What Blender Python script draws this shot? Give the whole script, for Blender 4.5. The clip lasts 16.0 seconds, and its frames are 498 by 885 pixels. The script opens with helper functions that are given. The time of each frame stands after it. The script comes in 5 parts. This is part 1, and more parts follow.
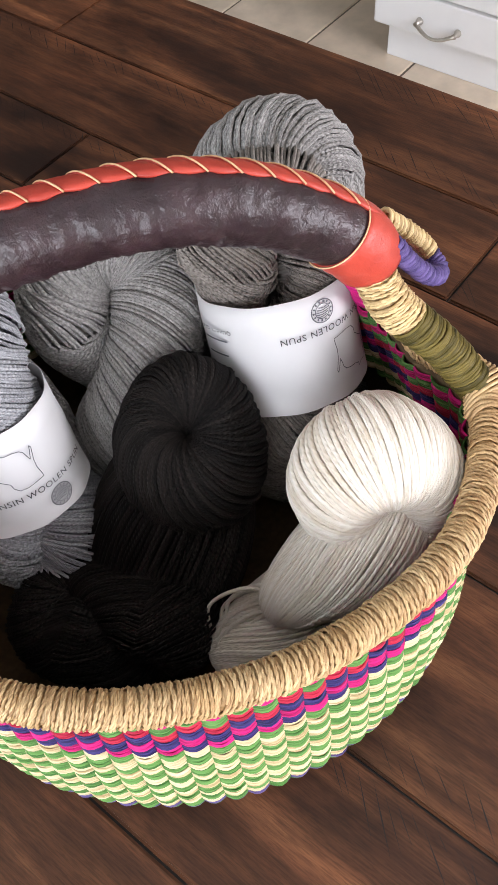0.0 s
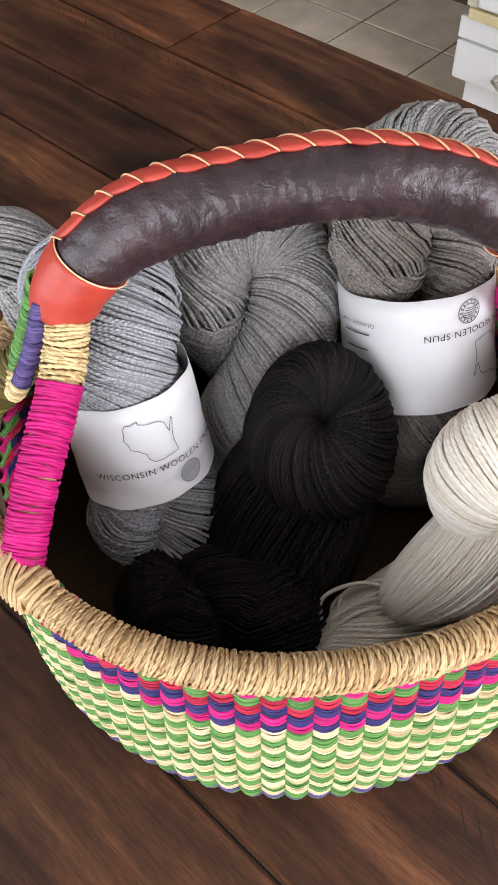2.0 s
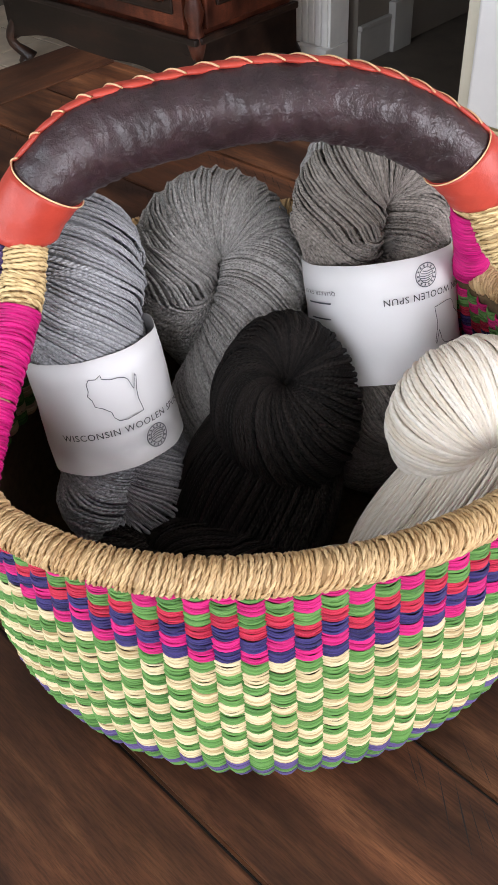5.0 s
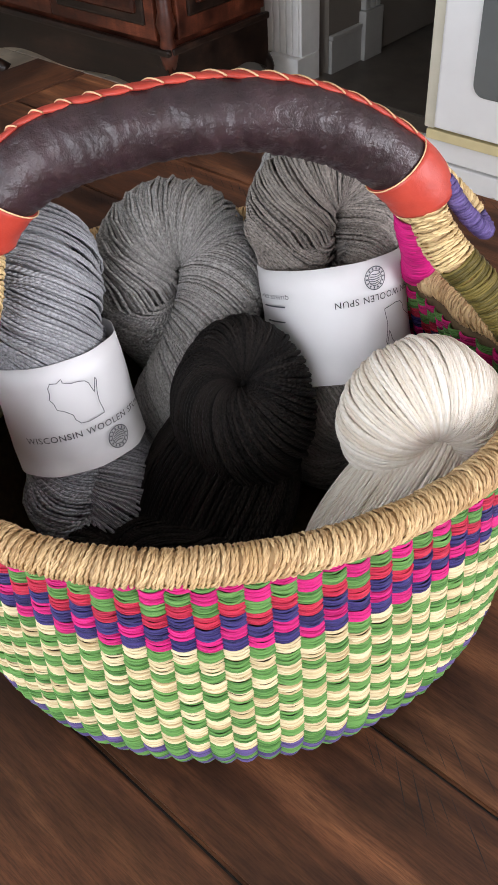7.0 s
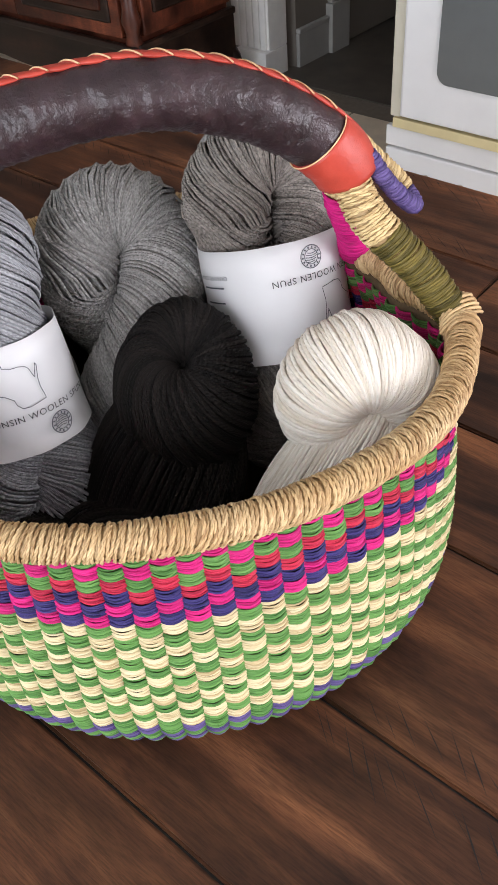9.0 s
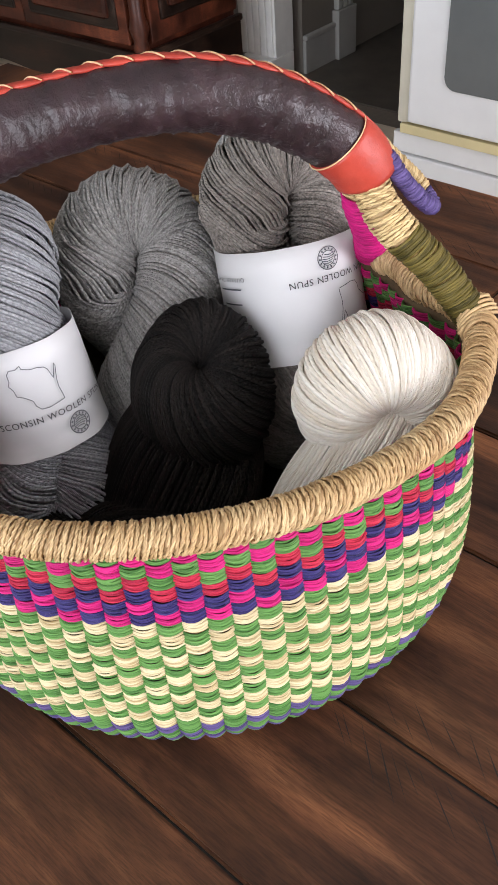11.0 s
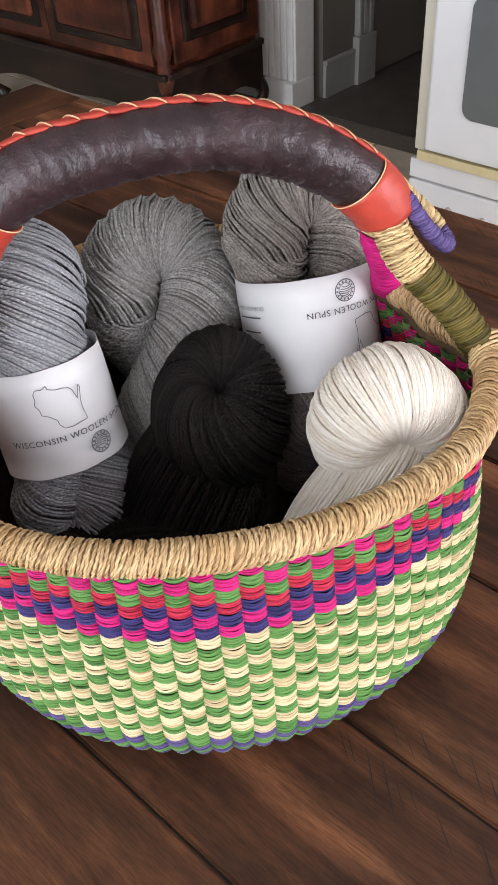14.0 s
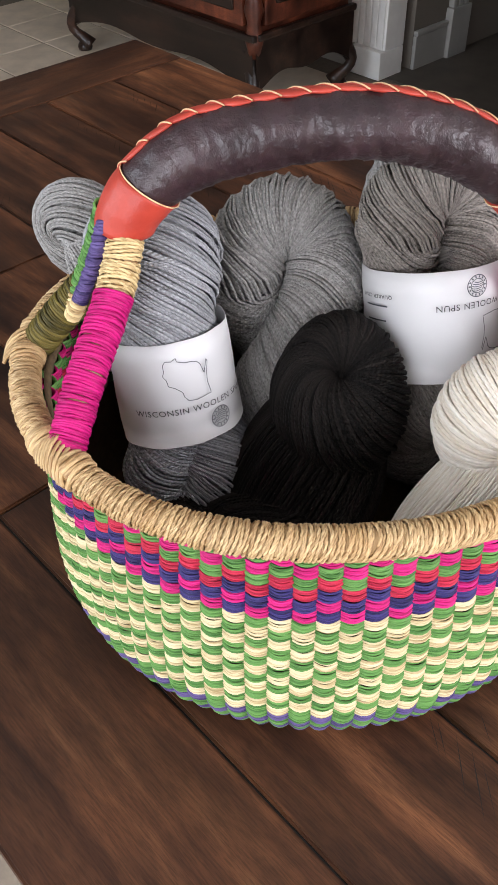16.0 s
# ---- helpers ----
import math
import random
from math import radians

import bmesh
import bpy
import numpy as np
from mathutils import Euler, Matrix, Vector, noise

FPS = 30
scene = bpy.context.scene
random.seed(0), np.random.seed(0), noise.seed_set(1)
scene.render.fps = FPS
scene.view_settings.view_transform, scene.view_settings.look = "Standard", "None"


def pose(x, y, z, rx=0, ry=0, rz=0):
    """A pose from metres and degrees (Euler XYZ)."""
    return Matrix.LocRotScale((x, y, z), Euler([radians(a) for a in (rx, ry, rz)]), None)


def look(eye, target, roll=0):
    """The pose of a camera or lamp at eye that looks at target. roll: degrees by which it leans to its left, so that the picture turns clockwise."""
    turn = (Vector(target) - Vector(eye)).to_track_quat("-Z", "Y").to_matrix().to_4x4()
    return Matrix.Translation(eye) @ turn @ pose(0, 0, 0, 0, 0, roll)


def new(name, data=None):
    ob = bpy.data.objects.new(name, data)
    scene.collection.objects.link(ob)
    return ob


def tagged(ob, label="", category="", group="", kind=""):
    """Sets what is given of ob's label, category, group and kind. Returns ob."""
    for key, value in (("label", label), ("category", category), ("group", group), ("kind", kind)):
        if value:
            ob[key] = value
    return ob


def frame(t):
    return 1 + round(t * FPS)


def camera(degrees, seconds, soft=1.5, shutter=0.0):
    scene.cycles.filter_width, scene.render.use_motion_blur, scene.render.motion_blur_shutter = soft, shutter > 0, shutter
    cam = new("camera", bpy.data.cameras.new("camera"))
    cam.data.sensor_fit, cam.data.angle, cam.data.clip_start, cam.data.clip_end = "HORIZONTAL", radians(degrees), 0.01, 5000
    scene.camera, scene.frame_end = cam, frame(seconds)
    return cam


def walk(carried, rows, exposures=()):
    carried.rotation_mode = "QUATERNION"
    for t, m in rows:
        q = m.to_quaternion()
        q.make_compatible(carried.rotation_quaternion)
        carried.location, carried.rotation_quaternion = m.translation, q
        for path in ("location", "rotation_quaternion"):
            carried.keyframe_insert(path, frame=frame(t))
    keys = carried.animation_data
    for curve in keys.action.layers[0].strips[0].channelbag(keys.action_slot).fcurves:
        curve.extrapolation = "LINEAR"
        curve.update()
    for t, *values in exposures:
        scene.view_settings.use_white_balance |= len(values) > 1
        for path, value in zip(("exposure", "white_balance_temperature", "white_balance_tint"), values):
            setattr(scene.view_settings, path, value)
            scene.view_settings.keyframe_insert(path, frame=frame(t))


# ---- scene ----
cam = camera(33.2, 16.0)
PATH = [
    (0, (0.056, 0.029, 0.627), (-0.722, 0.856, -1.02), -6.5),
    (0.5, (0.055, 0.02, 0.624), (-0.737, 0.857, -1.01), -5.9),
    (1, (0.045, 0.004, 0.624), (-0.761, 0.85, -0.999), -4.3),
    (1.5, (0.024, -0.021, 0.613), (-0.813, 0.833, -0.99), -3.0),
    (2, (0.018, -0.045, 0.61), (-0.846, 0.822, -0.972), -2.6),
    (2.5, (0.017, -0.063, 0.59), (-0.871, 0.835, -0.961), -2.1),
    (3, (0.045, -0.074, 0.567), (-0.921, 0.904, -0.886), -2.0),
    (3.5, (0.073, -0.076, 0.529), (-0.944, 0.939, -0.862), -2.7),
    (6, (0.108, -0.089, 0.542), (-0.942, 0.928, -0.823), -4.1),
    (6.5, (0.117, -0.081, 0.541), (-0.919, 0.954, -0.821), -4.0),
    (7, (0.126, -0.086, 0.546), (-0.902, 0.96, -0.814), -3.9),
    (7.5, (0.133, -0.084, 0.541), (-0.891, 0.96, -0.823), -4.0),
    (8, (0.14, -0.077, 0.539), (-0.88, 0.965, -0.83), -4.7),
    (8.5, (0.158, -0.074, 0.539), (-0.846, 0.985, -0.829), -5.1),
    (11, (0.154, -0.084, 0.538), (-0.865, 0.978, -0.816), -5.3),
    (11.5, (0.148, -0.084, 0.545), (-0.887, 0.976, -0.799), -4.8),
    (12, (0.143, -0.091, 0.551), (-0.899, 0.969, -0.787), -4.3),
    (12.5, (0.145, -0.087, 0.55), (-0.886, 0.979, -0.793), -3.8),
    (13, (0.149, -0.089, 0.55), (-0.888, 0.973, -0.791), -3.8),
    (13.5, (0.153, -0.093, 0.553), (-0.893, 0.967, -0.782), -4.0),
    (14, (0.158, -0.095, 0.555), (-0.892, 0.976, -0.769), -4.0),
    (14.5, (0.158, -0.099, 0.554), (-0.899, 0.971, -0.764), -3.8),
    (15, (0.145, -0.106, 0.561), (-0.918, 0.931, -0.779), -2.8),
    (15.5, (0.124, -0.122, 0.569), (-0.953, 0.861, -0.799), -1.7),
    (16, (0.116, -0.132, 0.57), (-0.965, 0.831, -0.809), -1.6),
]
# the picture is a little brighter while the camera looks down from above
STOPS = [(0, 0.31), (1, 0.29), (2, 0.25), (3, 0.17), (4.5, 0.08), (6.5, 0.04), (12.5, 0.04), (14.5, 0.05), (16, 0.13)]
walk(cam, [(t, look(eye, target, roll)) for t, eye, target, roll in PATH], STOPS)

# ---- light ----
world = bpy.data.worlds.new("world")
scene.world = world
world.use_nodes = True
wn = world.node_tree.nodes
sky = wn.new("ShaderNodeTexSky")
sky.sky_type, sky.sun_disc = "NISHITA", False
sky.sun_elevation, sky.sun_rotation = radians(45), radians(203)
world.node_tree.links.new(sky.outputs[0], wn["Background"].inputs[0])
wn["Background"].inputs[1].default_value = 0.10

sun = new("sun", bpy.data.lights.new("sun", "SUN"))
sun.data.energy, sun.data.angle, sun.data.color = 3.0, radians(0.5), (1.0, 0.95, 0.88)
sun.matrix_world = look((-1.21, -1.74, 1.02), (-0.52, -0.10, -0.75))


def window_light(m, w, h, power, colour):
    d = bpy.data.lights.new("window_daylight", "AREA")
    d.shape, d.size, d.size_y, d.energy, d.color = "RECTANGLE", w, h, power, colour
    ob = new("window_daylight", d)
    ob.matrix_world = m
    return ob


window_light(look((-1.55, -1.66, 0.62), (-1.55, 0.0, 0.2)), 1.7, 1.6, 46, (0.82, 0.90, 1.0))
window_light(look((0.75, -1.66, 0.62), (0.75, 0.0, 0.2)), 1.1, 1.6, 57, (0.91, 0.92, 1.0))
# fill light from an assumed east window, added to brighten range and tiles
window_light(look((2.16, 1.05, 0.70), (0.0, 1.05, 0.3)), 1.5, 1.5, 84, (0.94, 0.92, 1.0))


# ---- materials ----
def links_of(mat):
    mat.use_nodes = True
    nt = mat.node_tree
    return nt.nodes, nt.links, nt.nodes["Principled BSDF"]


def ramp(n, stops):
    r = n.new("ShaderNodeValToRGB")
    el = r.color_ramp.elements
    while len(el) < len(stops):
        el.new(0.5)
    for e, (p, c) in zip(el, stops):
        e.position, e.color = p, (*c, 1)
    return r


def mixc(n, l, kind, fac, a, b):
    m = n.new("ShaderNodeMix")
    m.data_type, m.blend_type = "RGBA", kind
    for sock, v in ((m.inputs[0], fac), (m.inputs[6], a), (m.inputs[7], b)):
        if isinstance(v, bpy.types.NodeSocket):
            l.new(v, sock)
        else:
            sock.default_value = v if not isinstance(v, tuple) else (*v, 1)
    return m.outputs[2]


def noise_tex(n, l, scale, detail=4.0, vec=None, rough=0.55):
    t = n.new("ShaderNodeTexNoise")
    t.inputs["Scale"].default_value, t.inputs["Detail"].default_value = scale, detail
    t.inputs["Roughness"].default_value = rough
    if vec is not None:
        l.new(vec, t.inputs["Vector"])
    return t


def mapping(n, l, src, scale=(1, 1, 1), loc=(0, 0, 0)):
    m = n.new("ShaderNodeMapping")
    m.inputs["Scale"].default_value, m.inputs["Location"].default_value = scale, loc
    l.new(src, m.inputs["Vector"])
    return m.outputs[0]


def bump(n, l, height, strength, dist, after=None):
    b = n.new("ShaderNodeBump")
    b.inputs["Strength"].default_value, b.inputs["Distance"].default_value = strength, dist
    l.new(height, b.inputs["Height"])
    if after is not None:
        l.new(after, b.inputs["Normal"])
    return b.outputs[0]


def plain(name, colour, rough=0.5, metal=0.0, vary=0.12, scale=30.0, bumpy=0.0, per_object=0.0):
    """Paint, enamel, metal and other even surfaces, with slight mottling."""
    mat = bpy.data.materials.new(name)
    n, l, p = links_of(mat)
    co = n.new("ShaderNodeTexCoord").outputs["Object"]
    t = noise_tex(n, l, scale, 5, co)
    r = ramp(n, [(0.3, tuple(c * (1 - vary) for c in colour)), (0.7, tuple(min(1, c * (1 + vary)) for c in colour))])
    l.new(t.outputs["Fac"], r.inputs[0])
    col = r.outputs[0]
    if per_object:
        oi = n.new("ShaderNodeObjectInfo")
        mr = n.new("ShaderNodeMapRange")
        mr.inputs[3].default_value, mr.inputs[4].default_value = 1 - per_object, 1 + per_object
        l.new(oi.outputs["Random"], mr.inputs[0])
        hv = n.new("ShaderNodeHueSaturation")
        l.new(mr.outputs[0], hv.inputs["Value"])
        l.new(col, hv.inputs["Color"])
        col = hv.outputs[0]
    l.new(col, p.inputs["Base Color"])
    rr = n.new("ShaderNodeMapRange")
    rr.inputs[3].default_value, rr.inputs[4].default_value = max(0.02, rough - 0.08), min(1, rough + 0.08)
    t2 = noise_tex(n, l, scale * 0.3, 3, co)
    l.new(t2.outputs["Fac"], rr.inputs[0])
    l.new(rr.outputs[0], p.inputs["Roughness"])
    p.inputs["Metallic"].default_value = metal
    if bumpy:
        l.new(bump(n, l, t.outputs["Fac"], bumpy, 0.002), p.inputs["Normal"])
    return mat


def wood(name, stops, grain=(1.2, 26, 26), rough=0.32, spec=0.5, boards=False):
    """Stained boards: long grain along x, blotches and pores, tone by board."""
    mat = bpy.data.materials.new(name)
    n, l, p = links_of(mat)
    co = n.new("ShaderNodeTexCoord").outputs["Object"]
    oi = n.new("ShaderNodeObjectInfo").outputs["Random"]
    shift = n.new("ShaderNodeVectorMath")
    shift.operation = "SCALE"
    shift.inputs[0].default_value = (7.3, 3.1, 5.7)
    l.new(oi, shift.inputs["Scale"])
    add = n.new("ShaderNodeVectorMath")
    l.new(co, add.inputs[0])
    l.new(shift.outputs[0], add.inputs[1])
    v = add.outputs[0]
    warp = noise_tex(n, l, 2.2, 3, mapping(n, l, v, (1, 3, 1)))
    wv = n.new("ShaderNodeMix")
    wv.data_type = "VECTOR"
    wv.inputs[0].default_value = 0.06
    l.new(v, wv.inputs[4])
    l.new(warp.outputs["Color"], wv.inputs[5])
    g1 = noise_tex(n, l, 1.0, 8, mapping(n, l, wv.outputs[1], grain), 0.65)
    g2 = noise_tex(n, l, 1.0, 4, mapping(n, l, v, (55, 700, 700)), 0.7)
    blot = noise_tex(n, l, 1.0, 4, mapping(n, l, v, (2.6, 6.5, 6.5)), 0.6)
    r = ramp(n, stops)
    l.new(g1.outputs["Fac"], r.inputs[0])
    rb = ramp(n, [(0.36, (0.36, 0.32, 0.30)), (0.5, (0.90, 0.86, 0.82)), (0.63, (1.7, 1.58, 1.42))])
    l.new(blot.outputs["Fac"], rb.inputs[0])
    c = mixc(n, l, "MULTIPLY", 1.0, r.outputs[0], rb.outputs[0])
    rp = ramp(n, [(0.40, (0.35, 0.32, 0.30)), (0.55, (1.1, 1.1, 1.1))])
    l.new(g2.outputs["Fac"], rp.inputs[0])
    c = mixc(n, l, "MULTIPLY", 0.5, c, rp.outputs[0])
    hv = n.new("ShaderNodeHueSaturation")
    if boards:
        tone, sap = n.new("ShaderNodeAttribute"), n.new("ShaderNodeAttribute")
        for at, nm in ((tone, "tone"), (sap, "sapwood")):
            at.attribute_type, at.attribute_name = "OBJECT", nm
        l.new(tone.outputs["Fac"], hv.inputs["Value"])
        # dark stain patches
        st = noise_tex(n, l, 1.0, 5, mapping(n, l, v, (5.5, 13, 13), (3, 1, 2)), 0.68)
        rs = ramp(n, [(0.36, (0.38, 0.33, 0.30)), (0.47, (0.95, 0.94, 0.93)), (0.70, (1.25, 1.2, 1.14))])
        l.new(st.outputs["Fac"], rs.inputs[0])
        c = mixc(n, l, "MULTIPLY", 0.85, c, rs.outputs[0])
        # pale sapwood along the middle of a board
        sep = n.new("ShaderNodeSeparateXYZ")
        l.new(co, sep.inputs[0])
        wob = n.new("ShaderNodeMath")
        wob.operation = "MULTIPLY_ADD"
        wob.inputs[1].default_value = 0.018
        l.new(noise_tex(n, l, 1.0, 5, mapping(n, l, v, (9, 60, 60)), 0.6).outputs["Fac"], wob.inputs[0])
        l.new(sep.outputs[1], wob.inputs[2])
        off = n.new("ShaderNodeMath")
        off.operation, off.inputs[1].default_value = "SUBTRACT", 0.004
        l.new(wob.outputs[0], off.inputs[0])
        dist = n.new("ShaderNodeMath")
        dist.operation = "ABSOLUTE"
        l.new(off.outputs[0], dist.inputs[0])
        band = n.new("ShaderNodeMapRange")
        for k, q in enumerate((0.013, 0.008, 0.0, 1.0)):
            band.inputs[k + 1].default_value = q
        l.new(dist.outputs[0], band.inputs[0])
        amount = n.new("ShaderNodeMath")
        amount.operation = "MULTIPLY"
        l.new(band.outputs[0], amount.inputs[0])
        l.new(sap.outputs["Fac"], amount.inputs[1])
        c = mixc(n, l, "MULTIPLY", amount.outputs[0], c, (1.5, 1.55, 1.6))
    else:
        mr = n.new("ShaderNodeMapRange")
        mr.inputs[3].default_value, mr.inputs[4].default_value = 0.66, 1.42
        l.new(oi, mr.inputs[0])
        l.new(mr.outputs[0], hv.inputs["Value"])
    l.new(c, hv.inputs["Color"])
    l.new(hv.outputs[0], p.inputs["Base Color"])
    rr = n.new("ShaderNodeMapRange")
    rr.inputs[3].default_value, rr.inputs[4].default_value = rough - 0.07, rough + 0.18
    l.new(blot.outputs["Fac"], rr.inputs[0])
    l.new(rr.outputs[0], p.inputs["Roughness"])
    p.inputs["Specular IOR Level"].default_value = spec
    b1 = bump(n, l, g2.outputs["Fac"], 0.25, 0.0006)
    b2 = bump(n, l, blot.outputs["Fac"], 0.35, 0.004, b1)
    l.new(b2, p.inputs["Normal"])
    return mat


def fibre(name, dark, light, rough=0.85, ply=0.0, pitch=900.0, sheen=0.0, spec=0.3, streak=160.0, tint=None, tight=0.0, own_tone=0.45, heather=0.9):
    """Yarn, straw and twine: u runs along the strand in metres, v round it; every strand has its own tone."""
    mat = bpy.data.materials.new(name)
    n, l, p = links_of(mat)
    uv = n.new("ShaderNodeUVMap").outputs[0]
    isl = n.new("ShaderNodeNewGeometry").outputs["Random Per Island"]
    own = n.new("ShaderNodeMath")
    own.operation = "MULTIPLY_ADD"
    own.inputs[1].default_value = 7.31
    l.new(n.new("ShaderNodeObjectInfo").outputs["Random"], own.inputs[0])
    l.new(isl, own.inputs[2])
    fr = n.new("ShaderNodeMath")
    fr.operation = "FRACT"
    l.new(own.outputs[0], fr.inputs[0])
    rnd = fr.outputs[0]
    co = n.new("ShaderNodeTexCoord").outputs["Object"]
    comb = n.new("ShaderNodeCombineXYZ")
    l.new(rnd, comb.inputs[2])
    sc = n.new("ShaderNodeVectorMath")
    sc.operation = "SCALE"
    sc.inputs["Scale"].default_value = 37.0
    l.new(comb.outputs[0], sc.inputs[0])
    add = n.new("ShaderNodeVectorMath")
    l.new(mapping(n, l, uv, (streak, 3, 1)), add.inputs[0])
    l.new(sc.outputs[0], add.inputs[1])
    t1 = noise_tex(n, l, 1.0, 4, add.outputs[0])
    t2 = noise_tex(n, l, 34, 3, co)
    mixf = n.new("ShaderNodeMath")
    mixf.operation = "MULTIPLY_ADD"
    mixf.inputs[1].default_value = own_tone
    l.new(rnd, mixf.inputs[0])
    half = n.new("ShaderNodeMath")
    half.operation = "MULTIPLY_ADD"
    half.inputs[1].default_value, half.inputs[2].default_value = heather, 0.555 - 0.5 * (own_tone + heather)
    l.new(t1.outputs["Fac"], half.inputs[0])
    l.new(half.outputs[0], mixf.inputs[2])
    r = ramp(n, [(0.15 + tight, dark), (0.85 - tight, light)])
    l.new(mixf.outputs[0], r.inputs[0])
    col = r.outputs[0]
    if tint:
        rt = ramp(n, [(0.35, (1, 1, 1)), (0.65, tint)])
        l.new(t2.outputs["Fac"], rt.inputs[0])
        col = mixc(n, l, "MULTIPLY", 0.8, col, rt.outputs[0])
    l.new(col, p.inputs["Base Color"])
    p.inputs["Roughness"].default_value = rough
    p.inputs["Specular IOR Level"].default_value = spec
    if sheen:
        p.inputs["Sheen Weight"].default_value = sheen
        p.inputs["Sheen Roughness"].default_value = 0.5
    if ply:
        w = n.new("ShaderNodeTexWave")
        w.wave_type, w.bands_direction = "BANDS", "DIAGONAL"
        w.inputs["Scale"].default_value = 1.0
        l.new(mapping(n, l, uv, (pitch * 0.2, 1.2566, 0)), w.inputs["Vector"])
        l.new(bump(n, l, w.outputs["Fac"], ply, 0.0008), p.inputs["Normal"])
    else:
        t3 = noise_tex(n, l, 1.0, 3, mapping(n, l, uv, (60, 14, 1)))
        l.new(bump(n, l, t3.outputs["Fac"], 0.4, 0.0005), p.inputs["Normal"])
    return mat


def leather(name, base, worn, rough, crease=0.5):
    mat = bpy.data.materials.new(name)
    n, l, p = links_of(mat)
    co = n.new("ShaderNodeTexCoord").outputs["Object"]
    big = noise_tex(n, l, 34, 6, co, 0.62)
    vor = n.new("ShaderNodeTexVoronoi")
    vor.feature = "DISTANCE_TO_EDGE"
    vor.inputs["Scale"].default_value = 620
    l.new(co, vor.inputs["Vector"])
    fine = noise_tex(n, l, 240, 4, co)
    r = ramp(n, [(0.3, base), (0.62, worn)])
    l.new(big.outputs["Fac"], r.inputs[0])
    c = mixc(n, l, "MULTIPLY", 0.35, r.outputs[0], fine.outputs["Color"])
    l.new(r.outputs[0] if crease < 0.3 else c, p.inputs["Base Color"])
    rr = n.new("ShaderNodeMapRange")
    rr.inputs[3].default_value, rr.inputs[4].default_value = rough - 0.1, rough + 0.15
    l.new(fine.outputs["Fac"], rr.inputs[0])
    l.new(rr.outputs[0], p.inputs["Roughness"])
    warp = noise_tex(n, l, 38, 3, mapping(n, l, co, (1.0, 1.0, 1.6)), 0.45)
    dev = n.new("ShaderNodeMath")
    dev.operation = "SUBTRACT"
    dev.inputs[1].default_value = 0.5
    l.new(warp.outputs["Fac"], dev.inputs[0])
    ridge = n.new("ShaderNodeMath")
    ridge.operation = "ABSOLUTE"
    l.new(dev.outputs[0], ridge.inputs[0])
    b = bump(n, l, big.outputs["Fac"], crease, 0.004)
    b = bump(n, l, ridge.outputs[0], crease * 0.35, 0.005, b)
    crumple = noise_tex(n, l, 1.0, 5, mapping(n, l, co, (95, 95, 150)), 0.6)
    crumple.inputs["Distortion"].default_value = 1.6
    b = bump(n, l, crumple.outputs["Fac"], crease * 0.24, 0.002, b)
    b = bump(n, l, vor.outputs["Distance"], 0.25, 0.0005, b)
    l.new(b, p.inputs["Normal"])
    return mat


M = {}
M["table"] = wood("table_wood", [(0.26, (0.027, 0.0108, 0.0056)), (0.45, (0.063, 0.0245, 0.0116)), (0.58, (0.101, 0.0415, 0.0190)), (0.75, (0.172, 0.080, 0.038))], grain=(2.8, 55, 55), rough=0.42, spec=0.32, boards=True)
M["gap"] = plain("dark_joint_filler", (0.006, 0.004, 0.003), 0.7)
M["armoire"] = wood("armoire_wood", [(0.25, (0.03, 0.009, 0.005)), (0.5, (0.10, 0.027, 0.014)), (0.8, (0.20, 0.062, 0.03))], (14, 14, 1.6), 0.35)
M["armoire_dark"] = wood("armoire_dark_wood", [(0.25, (0.008, 0.005, 0.004)), (0.5, (0.02, 0.011, 0.008)), (0.8, (0.05, 0.024, 0.016))], (2, 20, 20), 0.3)
M["tile"] = plain("floor_tile", (0.68, 0.57, 0.44), 0.35, vary=0.16, scale=9, bumpy=0.1, per_object=0.06)
M["grout"] = plain("grout", (0.17, 0.14, 0.11), 0.9, scale=60)
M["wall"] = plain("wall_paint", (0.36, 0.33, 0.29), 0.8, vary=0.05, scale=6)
# hall walls and door: the dimness of the hall is mixed into this colour
M["hallwall_shaded"] = plain("hall_wall_shaded_paint", (0.17, 0.145, 0.12), 0.8, vary=0.05, scale=6)
# unseen ceiling, greyed so that less light bounces into the basket
M["ceil"] = plain("ceiling_paint", (0.60, 0.585, 0.56), 0.9, vary=0.03, scale=5)
M["trim"] = plain("white_trim_paint", (0.86, 0.84, 0.81), 0.4, vary=0.05, scale=14)
# trim colour lowered to stand for the weak light in the hall
M["halltrim_shaded"] = plain("hall_trim_shaded_paint", (0.36, 0.345, 0.32), 0.45, vary=0.05, scale=14)
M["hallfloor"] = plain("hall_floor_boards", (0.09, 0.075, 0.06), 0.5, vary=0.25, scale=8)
M["enamel"] = plain("white_enamel", (0.86, 0.865, 0.87), 0.22, vary=0.03, scale=8)
M["yellowed"] = plain("yellowed_strip", (0.74, 0.64, 0.36), 0.35, vary=0.06, scale=12)
M["offwhite"] = plain("aged_white_trim", (0.74, 0.70, 0.58), 0.35, vary=0.05, scale=12)
M["ovenglass"] = plain("oven_window_glass", (0.14, 0.15, 0.15), 0.12, vary=0.06, scale=10)
M["metal"] = plain("brushed_nickel", (0.52, 0.49, 0.44), 0.3, 1.0, vary=0.1, scale=80)
M["paper"] = plain("label_paper", (0.71, 0.71, 0.71), 0.5, vary=0.012, scale=40, bumpy=0.03)
M["ink"] = plain("black_ink", (0.035, 0.035, 0.04), 0.6, vary=0.1)
M["greyink"] = plain("grey_ink", (0.07, 0.075, 0.09), 0.6, vary=0.1)
